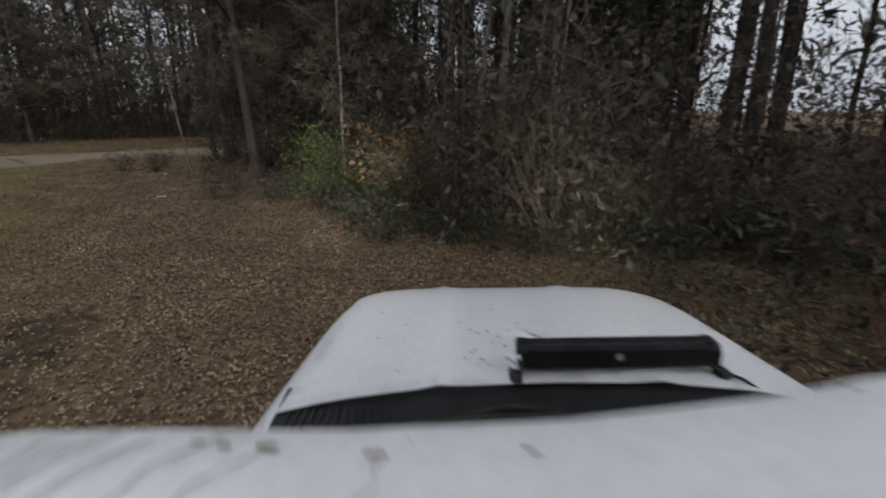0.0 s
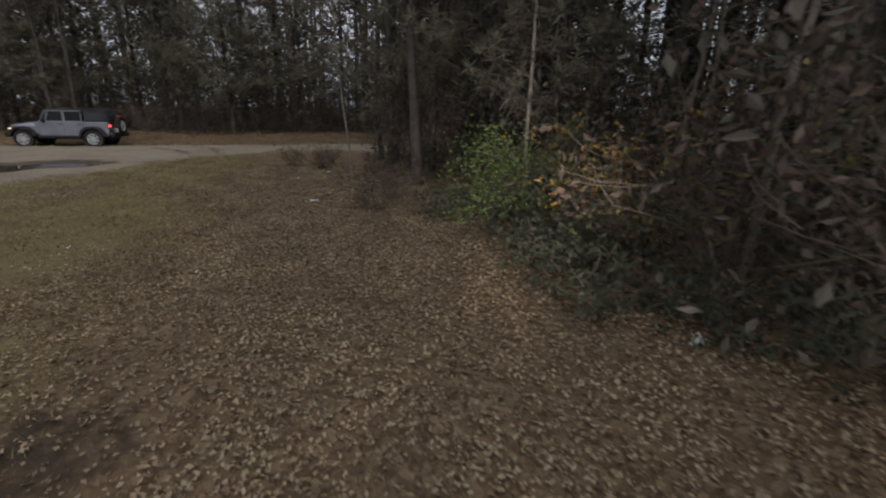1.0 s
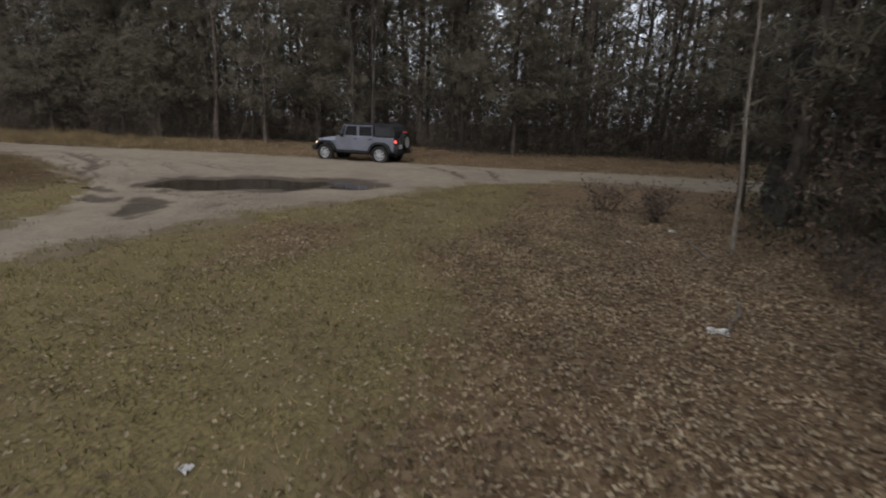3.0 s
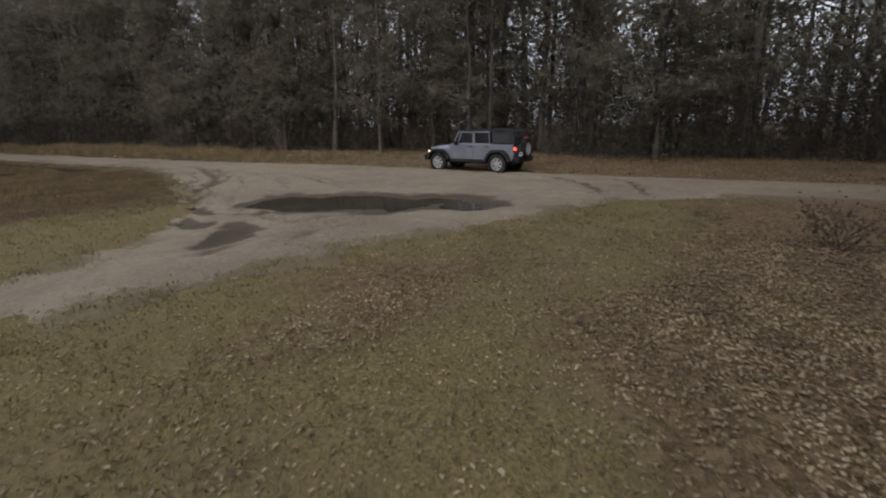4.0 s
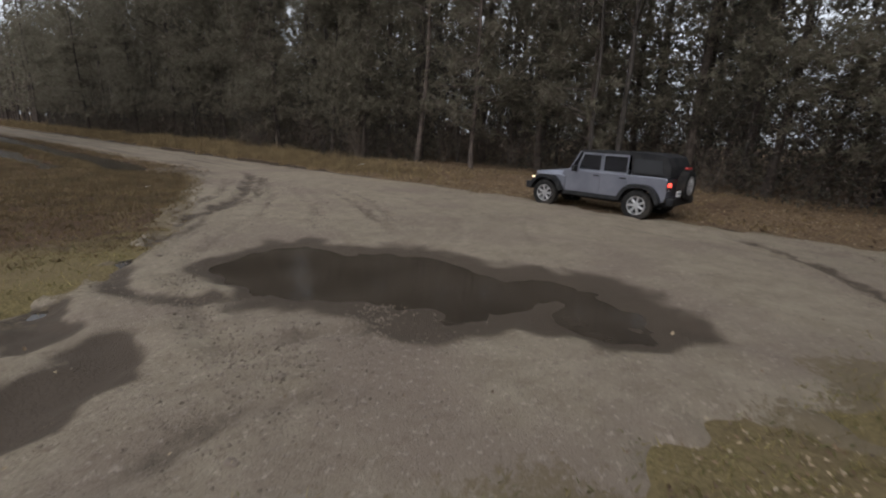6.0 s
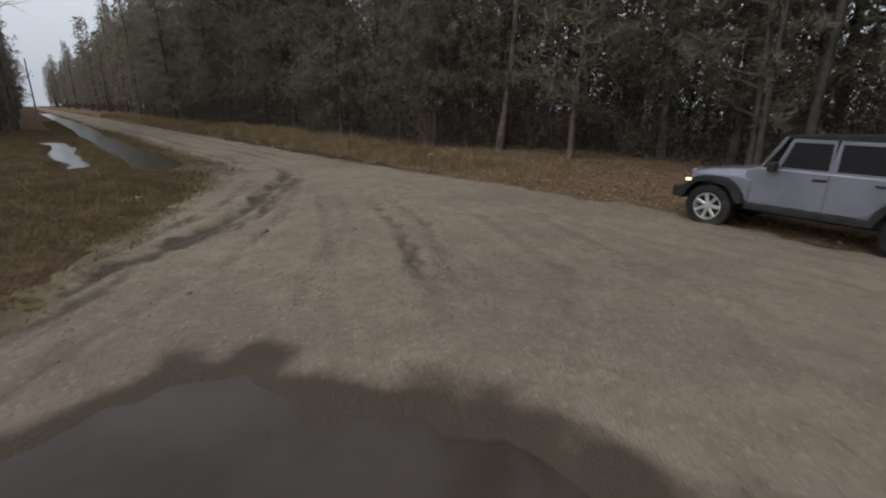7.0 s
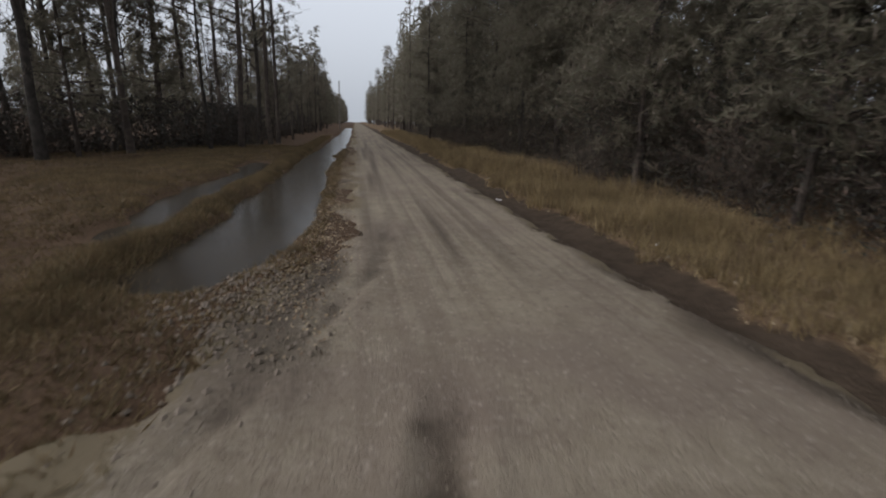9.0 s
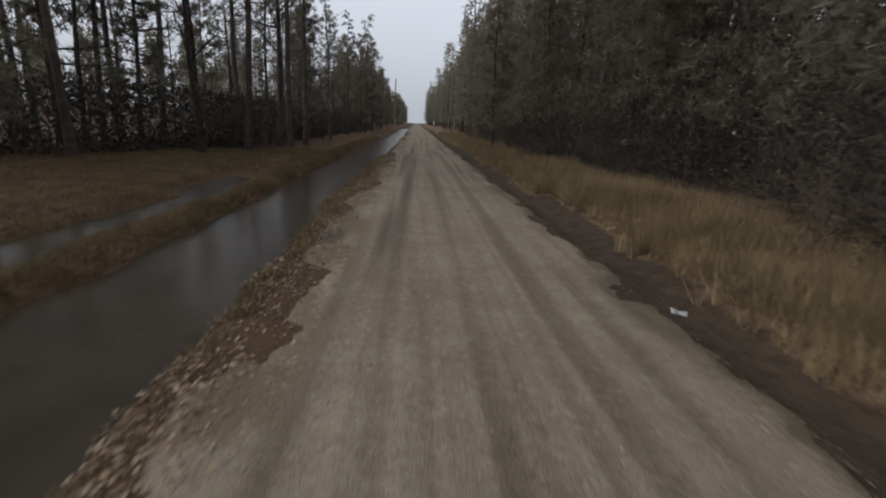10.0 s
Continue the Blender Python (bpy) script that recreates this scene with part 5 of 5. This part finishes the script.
# the pickup that carries the camera, where it stands as the shot begins
def pickup():
    car = thing("pickup_truck", "white pickup truck with dirt spots and bonnet light bar", "truck")
    YC = -0.40

    def grid_surface(rows, flip=False):
        bm = bmesh.new()
        vs = [[bm.verts.new(p) for p in row] for row in rows]
        for a, b in zip(vs, vs[1:]):
            for i in range(len(a) - 1):
                bm.faces.new((a[i], a[i + 1], b[i + 1], b[i]))
        bmesh.ops.solidify(bm, geom=list(bm.faces), thickness=0.012)
        return bm

    def hood_z(u, v):
        return 1.265 - 0.02 * u - 0.09 * u ** 6 - 0.02 * v ** 6 + 0.012 * math.exp(-((abs(v) - 0.42) / 0.06) ** 2)

    rows = []
    for i in range(15):
        u = i / 14
        hw = 0.88 - 0.13 * u
        rows.append([(1.24 + 0.11 * (1 - v * v) * (1 - u) + 1.25 * u - 0.07 * u * abs(v) ** 8, YC + hw * v, hood_z(u, v)) for v in [j / 14 - 1 for j in range(29)]])
    part("bonnet", grid_surface(rows), SKIN_WHITE, car, "white bonnet with dirt and scratches", True)
    for s in (-1, 1):
        rows = []
        for i in range(15):
            u = i / 14
            inner, x = YC + s * (0.89 - 0.13 * u), 1.17 + 1.2 * u
            wide = 0.085 - 0.015 * u
            z = hood_z(u, 1) - 0.012
            rows.append([(x - 0.07 * u * (k / 6) ** 2, inner + s * wide * min(1, k / 4), z - 0.055 * (k / 4) ** 2 * (k <= 4) - (0.055 + 0.14 * (k - 4)) * (k > 4)) for k in range(7)])
        part("front_wing", grid_surface(rows), SKIN_WHITE, car, shade=True)
        side = slab([(1.2, 0.55), (1.2, 1.04), (2.36, 0.94), (2.5, 0.8), (2.45, 0.55), (2.18, 0.55), (2.1, 0.8), (1.8, 0.92), (1.5, 0.8), (1.42, 0.55)], *sorted((YC + s * 0.89, YC + s * 0.92)), 0.01, 1)
        part("wing_side", side, SKIN_WHITE, car)
        door = slab([(1.17, 0.5), (-0.1, 0.5), (-0.1, 1.2), (1.17, 1.2)], *sorted((YC + s * 0.9, YC + s * 0.945)), 0.015, 1)
        d = part("door", door, SKIN_WHITE, car)
        part("door_window", slab([(0.72, 1.22), (-0.06, 1.22), (-0.06, 1.64), (0.34, 1.64)], *sorted((YC + s * 0.62, YC + s * 0.64))), DARK_GLASS, d)
        grip = bmesh.new()
        block(grip, (-0.02, min(YC + s * 0.945, YC + s * 0.975), 1.02), (0.16, max(YC + s * 0.945, YC + s * 0.975), 1.06), 0.01)
        part("handle", grip, BLACK_PLASTIC, d)
        bed = slab([(-0.25, 0.55), (-0.25, 1.2), (-2.6, 1.2), (-2.6, 0.55), (-2.1, 0.55), (-2.0, 0.8), (-1.7, 0.92), (-1.4, 0.8), (-1.3, 0.55)], *sorted((YC + s * 0.84, YC + s * 0.94)), 0.015, 1)
        part("bed_side", bed, SKIN_WHITE, car)
        lamp = bmesh.new()
        block(lamp, (2.4, min(YC + s * 0.6, YC + s * 0.86), 0.82), (2.5, max(YC + s * 0.6, YC + s * 0.86), 1.0), 0.03)
        part("headlight", lamp, LAMP_WHITE, car, "lit clear headlight")
        for x in (1.8, -1.7):
            wheel(car, pose(x, YC + s * 0.8, 0.4, 0, 0, 0 if s > 0 else 180), 0.4, 0.26, 6)
    # roof, whose front edge dips and is rounded
    def roof_z(u, y):
        """The cab roof rises from its left edge to a hump on the right and falls away at the far side."""
        edge = float(np.interp(y, [-1.28, -1.0, -0.7, -0.472, -0.394, -0.318, -0.259, -0.14, 0.095, 0.267, 0.436, 0.54], [1.86, 1.915, 1.927, 1.915, 1.898, 1.886, 1.88, 1.867, 1.86, 1.865, 1.866, 1.83]))
        return edge - 0.022 + 0.02 * min(1, u * 5) - 0.012 * max(0, 1 - u * 14) ** 2

    rows = []
    for i in range(19):
        u = (i / 18) ** 1.5
        rows.append([(0.41 - 1.5 * u, y, roof_z(u, y)) for y in [-1.28 + 1.82 * j / 40 for j in range(41)]])
    part("roof", grid_surface(rows), SKIN_WHITE, car, "white cab roof with brown dirt runs", True)
    cab = slab([(1.2, 0.5), (1.2, 1.15), (0.95, 1.18), (0.36, 1.70), (0.3, 1.72), (-0.9, 1.72), (-1.05, 1.3), (-0.25, 1.2), (-0.25, 0.5)], YC - 0.6, YC + 0.6, 0.03)
    part("cab", cab, BLACK_PLASTIC, car, "dark cab interior and pillars")
    part("windscreen", slab([(1.22, 1.2), (1.2, 1.19), (0.38, 1.74), (0.40, 1.755)], YC - 0.62, YC + 0.58), DARK_GLASS, car, "raked windscreen")
    cowl = bmesh.new()
    block(cowl, (0.86, YC - 0.89, 1.1), (1.4, YC + 0.89, 1.238), 0.015)
    cw = part("cowl", cowl, SOOT_BLACK, car, "black louvred cowl below the windscreen")
    for i in range(28):
        for s in (-1, 1):
            if i % 2 == 0:
                slat = bmesh.new()
                block(slat, (1.13, YC + s * (0.84 - 0.0125 * i) - 0.004, 1.236), (1.26, YC + s * (0.84 - 0.0125 * i) + 0.004, 1.246))
                part("louvre", slat, BLACK_PLASTIC, cw)
    floor = bmesh.new()
    block(floor, (-2.55, YC - 0.84, 0.62), (-0.3, YC + 0.84, 0.7), 0.01)
    part("bed_floor", floor, BLACK_PLASTIC, car)
    gate = bmesh.new()
    block(gate, (-2.64, YC - 0.84, 0.6), (-2.58, YC + 0.84, 1.2), 0.02)
    part("tailgate", gate, SKIN_WHITE, car)
    front = bmesh.new()
    block(front, (2.36, YC - 0.6, 0.72), (2.5, YC + 0.6, 1.06), 0.03)
    part("grille", front, BLACK_PLASTIC, car)
    bump_ = bmesh.new()
    block(bump_, (2.42, YC - 0.93, 0.45), (2.62, YC + 0.93, 0.7), 0.05)
    part("front_bumper", bump_, CHROME, car)
    under = bmesh.new()
    block(under, (-2.5, YC - 0.5, 0.38), (2.3, YC + 0.5, 0.62), 0.03)
    part("chassis", under, BLACK_PLASTIC, car)
    # light bar with cooling fins, its two brackets and its cable
    LEFT, RIGHT = -0.325, -0.975
    bar = bmesh.new()
    block(bar, (1.415, RIGHT, 1.294), (1.48, LEFT, 1.370), 0.012)
    body = part("light_bar", bar, SOOT_BLACK, car, "black finned light bar")
    for i in range(7):
        fin = bmesh.new()
        block(fin, (1.385, RIGHT + 0.004, 1.295 + 0.0108 * i), (1.418, LEFT - 0.004, 1.2992 + 0.0108 * i), 0.0015)
        part("cooling_fin", fin, SOOT_BLACK, body)
    for y, s in ((RIGHT - 0.004, -1), (LEFT + 0.004, 1)):
        cap = bmesh.new()
        block(cap, (1.385, y - 0.006, 1.289), (1.485, y + 0.006, 1.375), 0.02)
        part("end_cap", cap, SOOT_BLACK, body)
        leg = bmesh.new()
        block(leg, (1.375, y + s * 0.012 - 0.004, 1.262), (1.41, y + s * 0.012 + 0.004, 1.35), 0.003)
        block(leg, (1.35, y + s * 0.03 - 0.02, 1.262), (1.41, y + s * 0.03 + 0.02, 1.284), 0.006)
        part("bracket", leg, BLACK_PLASTIC, body)
        bolt = bmesh.new()
        disc(bolt, 0.011, 0.014, 8, pose(1.395, y + s * 0.02, 1.335, 90))
        part("bolt", bolt, CHROME, body)
    cable = Lumps()
    cable.tube([(1.40, RIGHT + 0.03, 1.31), (1.37, RIGHT - 0.02, 1.285), (1.34, RIGHT - 0.08, 1.272), (1.3, RIGHT - 0.12, 1.25)], [0.006] * 4, 6)
    mesh_part("cable", cable.mesh("cable", BLACK_PLASTIC, True), body)
    stain = bmesh.new()
    disc(stain, 0.013, 0.003, 10, pose(1.384, -0.645, 1.337, 0, 90))
    part("mud_spot", stain, RUST, body)
    # wiper blades parked along the cowl
    for a, b in (((1.16, 0.2, 1.245), (1.2, -0.42, 1.25)), ((1.2, -0.5, 1.25), (1.2, -1.15, 1.245))):
        blade = Lumps()
        a, b = np.array(a), np.array(b)
        blade.tube([a, (a + b) / 2 + (0, 0, 0.012), b], [0.008, 0.009, 0.007], 6)
        blade.tube([b + (0.06, 0.05, -0.02), b + (0.03, 0.2, 0.012), (a + b) / 2 + (0.005, 0, 0.02)], [0.009, 0.008, 0.006], 6)
        mesh_part("wiper", blade.mesh("wiper", BLACK_PLASTIC, True), car, "black windscreen wiper")
    # dirt specks on bonnet and roof
    r = random.Random(3)
    for i in range(46):
        u, v = r.uniform(0.05, 0.95), r.uniform(-0.9, 0.9)
        if i > 22:
            u, v = r.gauss(0.25, 0.1), r.gauss(0.24, 0.1)
        x, y = 1.34 + 1.1 * max(0.02, u), YC + 0.74 * v
        speck = bmesh.new()
        k = r.randint(5, 7)
        w = r.uniform(0.002, 0.006)
        bm_ring = [speck.verts.new((x + w * r.uniform(0.5, 1.4) * math.cos(6.283 * j / k), y + 1.6 * w * r.uniform(0.5, 1.4) * math.sin(6.283 * j / k), hood_z(u, v) + 0.004)) for j in range(k)]
        speck.faces.new(bm_ring)
        part("dirt_speck", speck, RUST, car)
    def on_roof(x, y, up):
        return (x, y, roof_z(max(0.0, (0.41 - x) / 1.5), y) + up)

    for x, y, w in ((0.368, 0.153, 0.011), (0.37, 0.195, 0.008), (0.376, 0.223, 0.008), (0.351, 0.051, 0.012), (0.392, -0.42, 0.006), (0.346, -0.091, 0.007), (0.372, 0.02, 0.003)):
        spot_ = bmesh.new()
        spot_.faces.new([spot_.verts.new(on_roof(x + w * 0.55 * r.uniform(0.7, 1.2) * math.cos(6.283 * j / 11), y + w * r.uniform(0.8, 1.2) * math.sin(6.283 * j / 11), 0.004)) for j in range(11)])
        part("dirt_spot", spot_, RUST, car)
    # dried runs of dirty water across the roof's near corner
    for x, y, length, slant in ((0.40, 0.41, 0.1, 0.5), (0.39, 0.36, 0.13, 0.6), (0.40, 0.31, 0.15, 0.75), (0.385, 0.27, 0.15, 0.85), (0.395, 0.21, 0.14, 0.7), (0.37, 0.16, 0.11, 0.8), (0.345, 0.04, 0.09, 0.5), (0.38, 0.335, 0.1, 0.9)):
        run = bmesh.new()
        sides = []
        for j in range(15):
            t = j / 14
            w = 0.0022 * (0.5 + r.random()) * (1 - 0.6 * t)
            cx, cy = x - length * t, y + slant * length * t * 0.7 + 0.006 * math.sin(9 * t + 20 * y)
            sides.append([run.verts.new(on_roof(cx + w, cy + w, 0.0035)), run.verts.new(on_roof(cx - w, cy - w, 0.0035))])
        for a, b in zip(sides, sides[1:]):
            run.faces.new((a[0], a[1], b[1], b[0]))
        part("dirt_run", run, GREY_DIRT, car, "faint grey dirt run")
    h = -124.5
    z0 = float(ground_height(-14.6, -8.6)) + 0.01
    car.matrix_basis = pose(-15.097, -8.208, z0, 0, 0, 90 + h)
    for s in (-1, 1):
        beam = bpy.data.lights.new("headlight_beam", "SPOT")
        beam.energy, beam.spot_size, beam.spot_blend, beam.shadow_soft_size, beam.color = (2600 if s > 0 else 550), radians(34 if s > 0 else 46), 1.0, 0.08, (1.0, 0.95, 0.85)
        lamp = new("headlight_beam", beam)
        m = car.matrix_basis
        lamp.matrix_world = look(m @ Vector((2.72, YC + s * 0.73, 0.92)), m @ Vector((9.0, YC + (2.4 if s > 0 else -2.2), 1.2)))
    return car


pickup()

# ---- small things ----
def litter(x, y, size, label, seed, name="litter"):
    """A crumpled scrap of paper or plastic."""
    r = random.Random(seed)
    bm = bmesh.new()
    n = 5
    vs = [[bm.verts.new((size * (i / (n - 1) - 0.5) * 1.6, size * (j / (n - 1) - 0.5), abs(r.gauss(0, 0.22)) * size)) for j in range(n)] for i in range(n)]
    for i in range(n - 1):
        for j in range(n - 1):
            bm.faces.new((vs[i][j], vs[i + 1][j], vs[i + 1][j + 1], vs[i][j + 1]))
    bmesh.ops.solidify(bm, geom=list(bm.faces), thickness=0.004)
    ob = tagged(part(name, bm, PALE_LITTER), label, "litter", "scraps of litter")
    z = max(float(ground_height(x, y)), float(road_height(np.array(x), np.array(y))))
    ob.matrix_basis = pose(x, y, z + 0.006, r.uniform(-8, 8), r.uniform(-8, 8), r.uniform(0, 360))


for i, (x, y, size, where) in enumerate(((18.2, 15.5, 0.26, "on the roadside verge"), (15.6, 26.9, 0.12, "at the road's edge"), (22.0, -5.7, 0.2, "by the trees"), (-1.3, -9.35, 0.13, "among fallen leaves"),
                                         (3.7, -10.0, 0.14, "among fallen leaves"), (-4.3, -5.7, 0.06, "in the grass"), (-5.9, -7.7, 0.06, "among fallen leaves"), (-9.9, -13.6, 0.16, "at the wood's edge"),
                                         (-9.3, -12.4, 0.12, "among fallen leaves"), (7.05, 12.9, 0.1, "in the dry grass"), (16.5, 31.3, 0.12, "beside the tall grass"), (17.6, 13.0, 0.1, "on the roadside verge"),
                                         (16.9, 20.5, 0.1, "beside the tall grass"), (2.4, -9.0, 0.07, "in the grass"))):
    litter(x, y, size, "crumpled white scrap of paper " + where, i)


def clod(x, y, size, seed):
    r = random.Random(seed)
    bm = bmesh.new()
    bmesh.ops.create_icosphere(bm, subdivisions=2, radius=size)
    for v in bm.verts:
        v.co *= 1 + 0.35 * (noise.noise(v.co * (2.5 / size) + Vector((seed, 0, 0)))) + r.uniform(-0.05, 0.05)
        v.co.z = max(v.co.z * 0.4, -0.3 * size)
        v.co.x *= 1.5
    ob = tagged(part("mud_clod", bm, CLOD, shade=False), "dark clod of mud on the dirt road", "mud clod", "clods of mud on the road")
    ob.matrix_basis = pose(x, y, float(road_height(np.array(x), np.array(y))) + 0.2 * size, 0, 0, r.uniform(0, 360))


CLODS = [(8.09, 7.83, 0.11), (9.38, 6.99, 0.07), (9.25, 4.39, 0.06), (7.12, 9.64, 0.06), (4.14, 4.31, 0.05), (8.4, 10.6, 0.06), (7.4, 6.1, 0.05), (10.3, 9.9, 0.04), (9.9, 13.0, 0.05), (4.7, 1.78, 0.04),
         (5.3, 5.3, 0.05), (6.4, 5.6, 0.04), (8.8, 3.1, 0.04), (3.4, -0.2, 0.05), (2.6, -0.9, 0.05), (1.7, -0.8, 0.04), (10.4, 5.0, 0.035), (7.7, 8.6, 0.05)]
for i, (x, y, size) in enumerate(CLODS):
    clod(x, y, size * 0.7, i + 1)


def rubble(name, count, area, size, label, seed):
    """Small crumbs of earth too many to count."""
    r = np.random.RandomState(seed)
    p = area(r, count)
    z = np.maximum(road_height(p[:, 0], p[:, 1]), ground_height(p[:, 0], p[:, 1]))
    s = size * r.uniform(0.4, 1.5, count)
    c = np.c_[p, z + 0.2 * s]
    corners = np.array([[1, 0, 0], [-1, 0, 0], [0, 1, 0], [0, -1, 0], [0, 0, 0.8], [0, 0, -0.8]])
    verts = (c[:, None] + corners[None] * s[:, None, None] * r.uniform(0.5, 1.2, (count, 6, 1))).reshape(-1, 3)
    tri = np.array([[0, 2, 4], [2, 1, 4], [1, 3, 4], [3, 0, 4], [2, 0, 5], [1, 2, 5], [3, 1, 5], [0, 3, 5]])
    faces = (np.arange(count)[:, None, None] * 6 + tri[None]).reshape(-1, 3)
    tagged(new(name, mesh_of(name, verts, faces, CLOD)), label, "earth crumbs", kind="stuff")


def by_ruts(r, n):
    pts = []
    while len(pts) < n:
        line = RUTS[r.randint(0, 13)][0]
        k = r.randint(0, len(line) - 1)
        t = r.rand()
        a, b = np.array(line[k]), np.array(line[k + 1])
        pts.append(a + t * (b - a) + r.normal(0, 0.16, 2))
    return np.array(pts)


rubble("earth_crumbs", 5200, by_ruts, 0.015, "crumbs of churned earth along the wheel ruts", 91)
rubble("earth_crumbs", 5500, lambda r, n: np.c_[r.normal(10.5, 0.3, n), r.uniform(17.5, 50, n)], 0.012, "loose earth and leaf crumbs at the road's edge", 92)
rubble("earth_crumbs", 900, lambda r, n: np.c_[r.normal(9.6, 0.45, n), r.normal(18.3, 1.3, n)], 0.035, "churned wet clods where the ditch meets the road", 94)
rubble("earth_crumbs", 900, lambda r, n: np.c_[r.normal(3.6, 0.9, n), r.normal(-0.3, 0.6, n)], 0.014, "crumbs of churned earth beside the puddles", 95)
rubble("earth_crumbs", 1600, lambda r, n: np.c_[r.normal(15.2, 0.16, n), r.uniform(-4, 45, n)], 0.013, "loose earth crumbs at the road's edge", 93)


def utility_pole(x, y, h):
    ob = thing("utility_pole", "thin weathered wooden utility pole far along the road", "pole")
    shaft = Lumps()
    shaft.tube([(0, 0, -0.3), (0.02, 0, h / 2), (0.05, 0, h)], [0.16, 0.13, 0.1], 10)
    mesh_part("shaft", shaft.mesh("shaft", POLE_WOOD, True), ob)
    arm = bmesh.new()
    block(arm, (-0.5, -0.05, h - 0.7), (0.6, 0.05, h - 0.58), 0.01)
    part("crossarm", arm, POLE_WOOD, ob)
    ob.matrix_basis = pose(x, y, float(ground_height(x, y)), 0, 0, 80)


utility_pole(7.6, 125.0, 10.5)


def fallen_stick(x, y, length, turn, tilt, material=PALE_BARK):
    s = Lumps()
    r = np.random.RandomState(int(abs(x * 10)))
    t = np.linspace(0, 1, 6)[:, None]
    s.tube(np.c_[t * length, 0.05 * np.sin(t * 5), 0 * t] + r.normal(0, 0.015, (6, 3)), np.linspace(0.03, 0.012, 6), 6)
    ob = tagged(new("fallen_branch", s.mesh("fallen_branch", material, True)), "pale broken branch lying at the wood's edge", "branch", "fallen branches")
    ob.matrix_basis = pose(x, y, float(ground_height(x, y)) + 0.02, 0, -tilt, turn)


fallen_stick(-11.1, -16.2, 0.9, 70, 50)
fallen_stick(-8.6, -13.6, 1.2, -20, 24)
fallen_stick(1.5, -10.2, 1.0, 15, 4)
fallen_stick(-0.2, -9.9, 1.4, 160, 3)
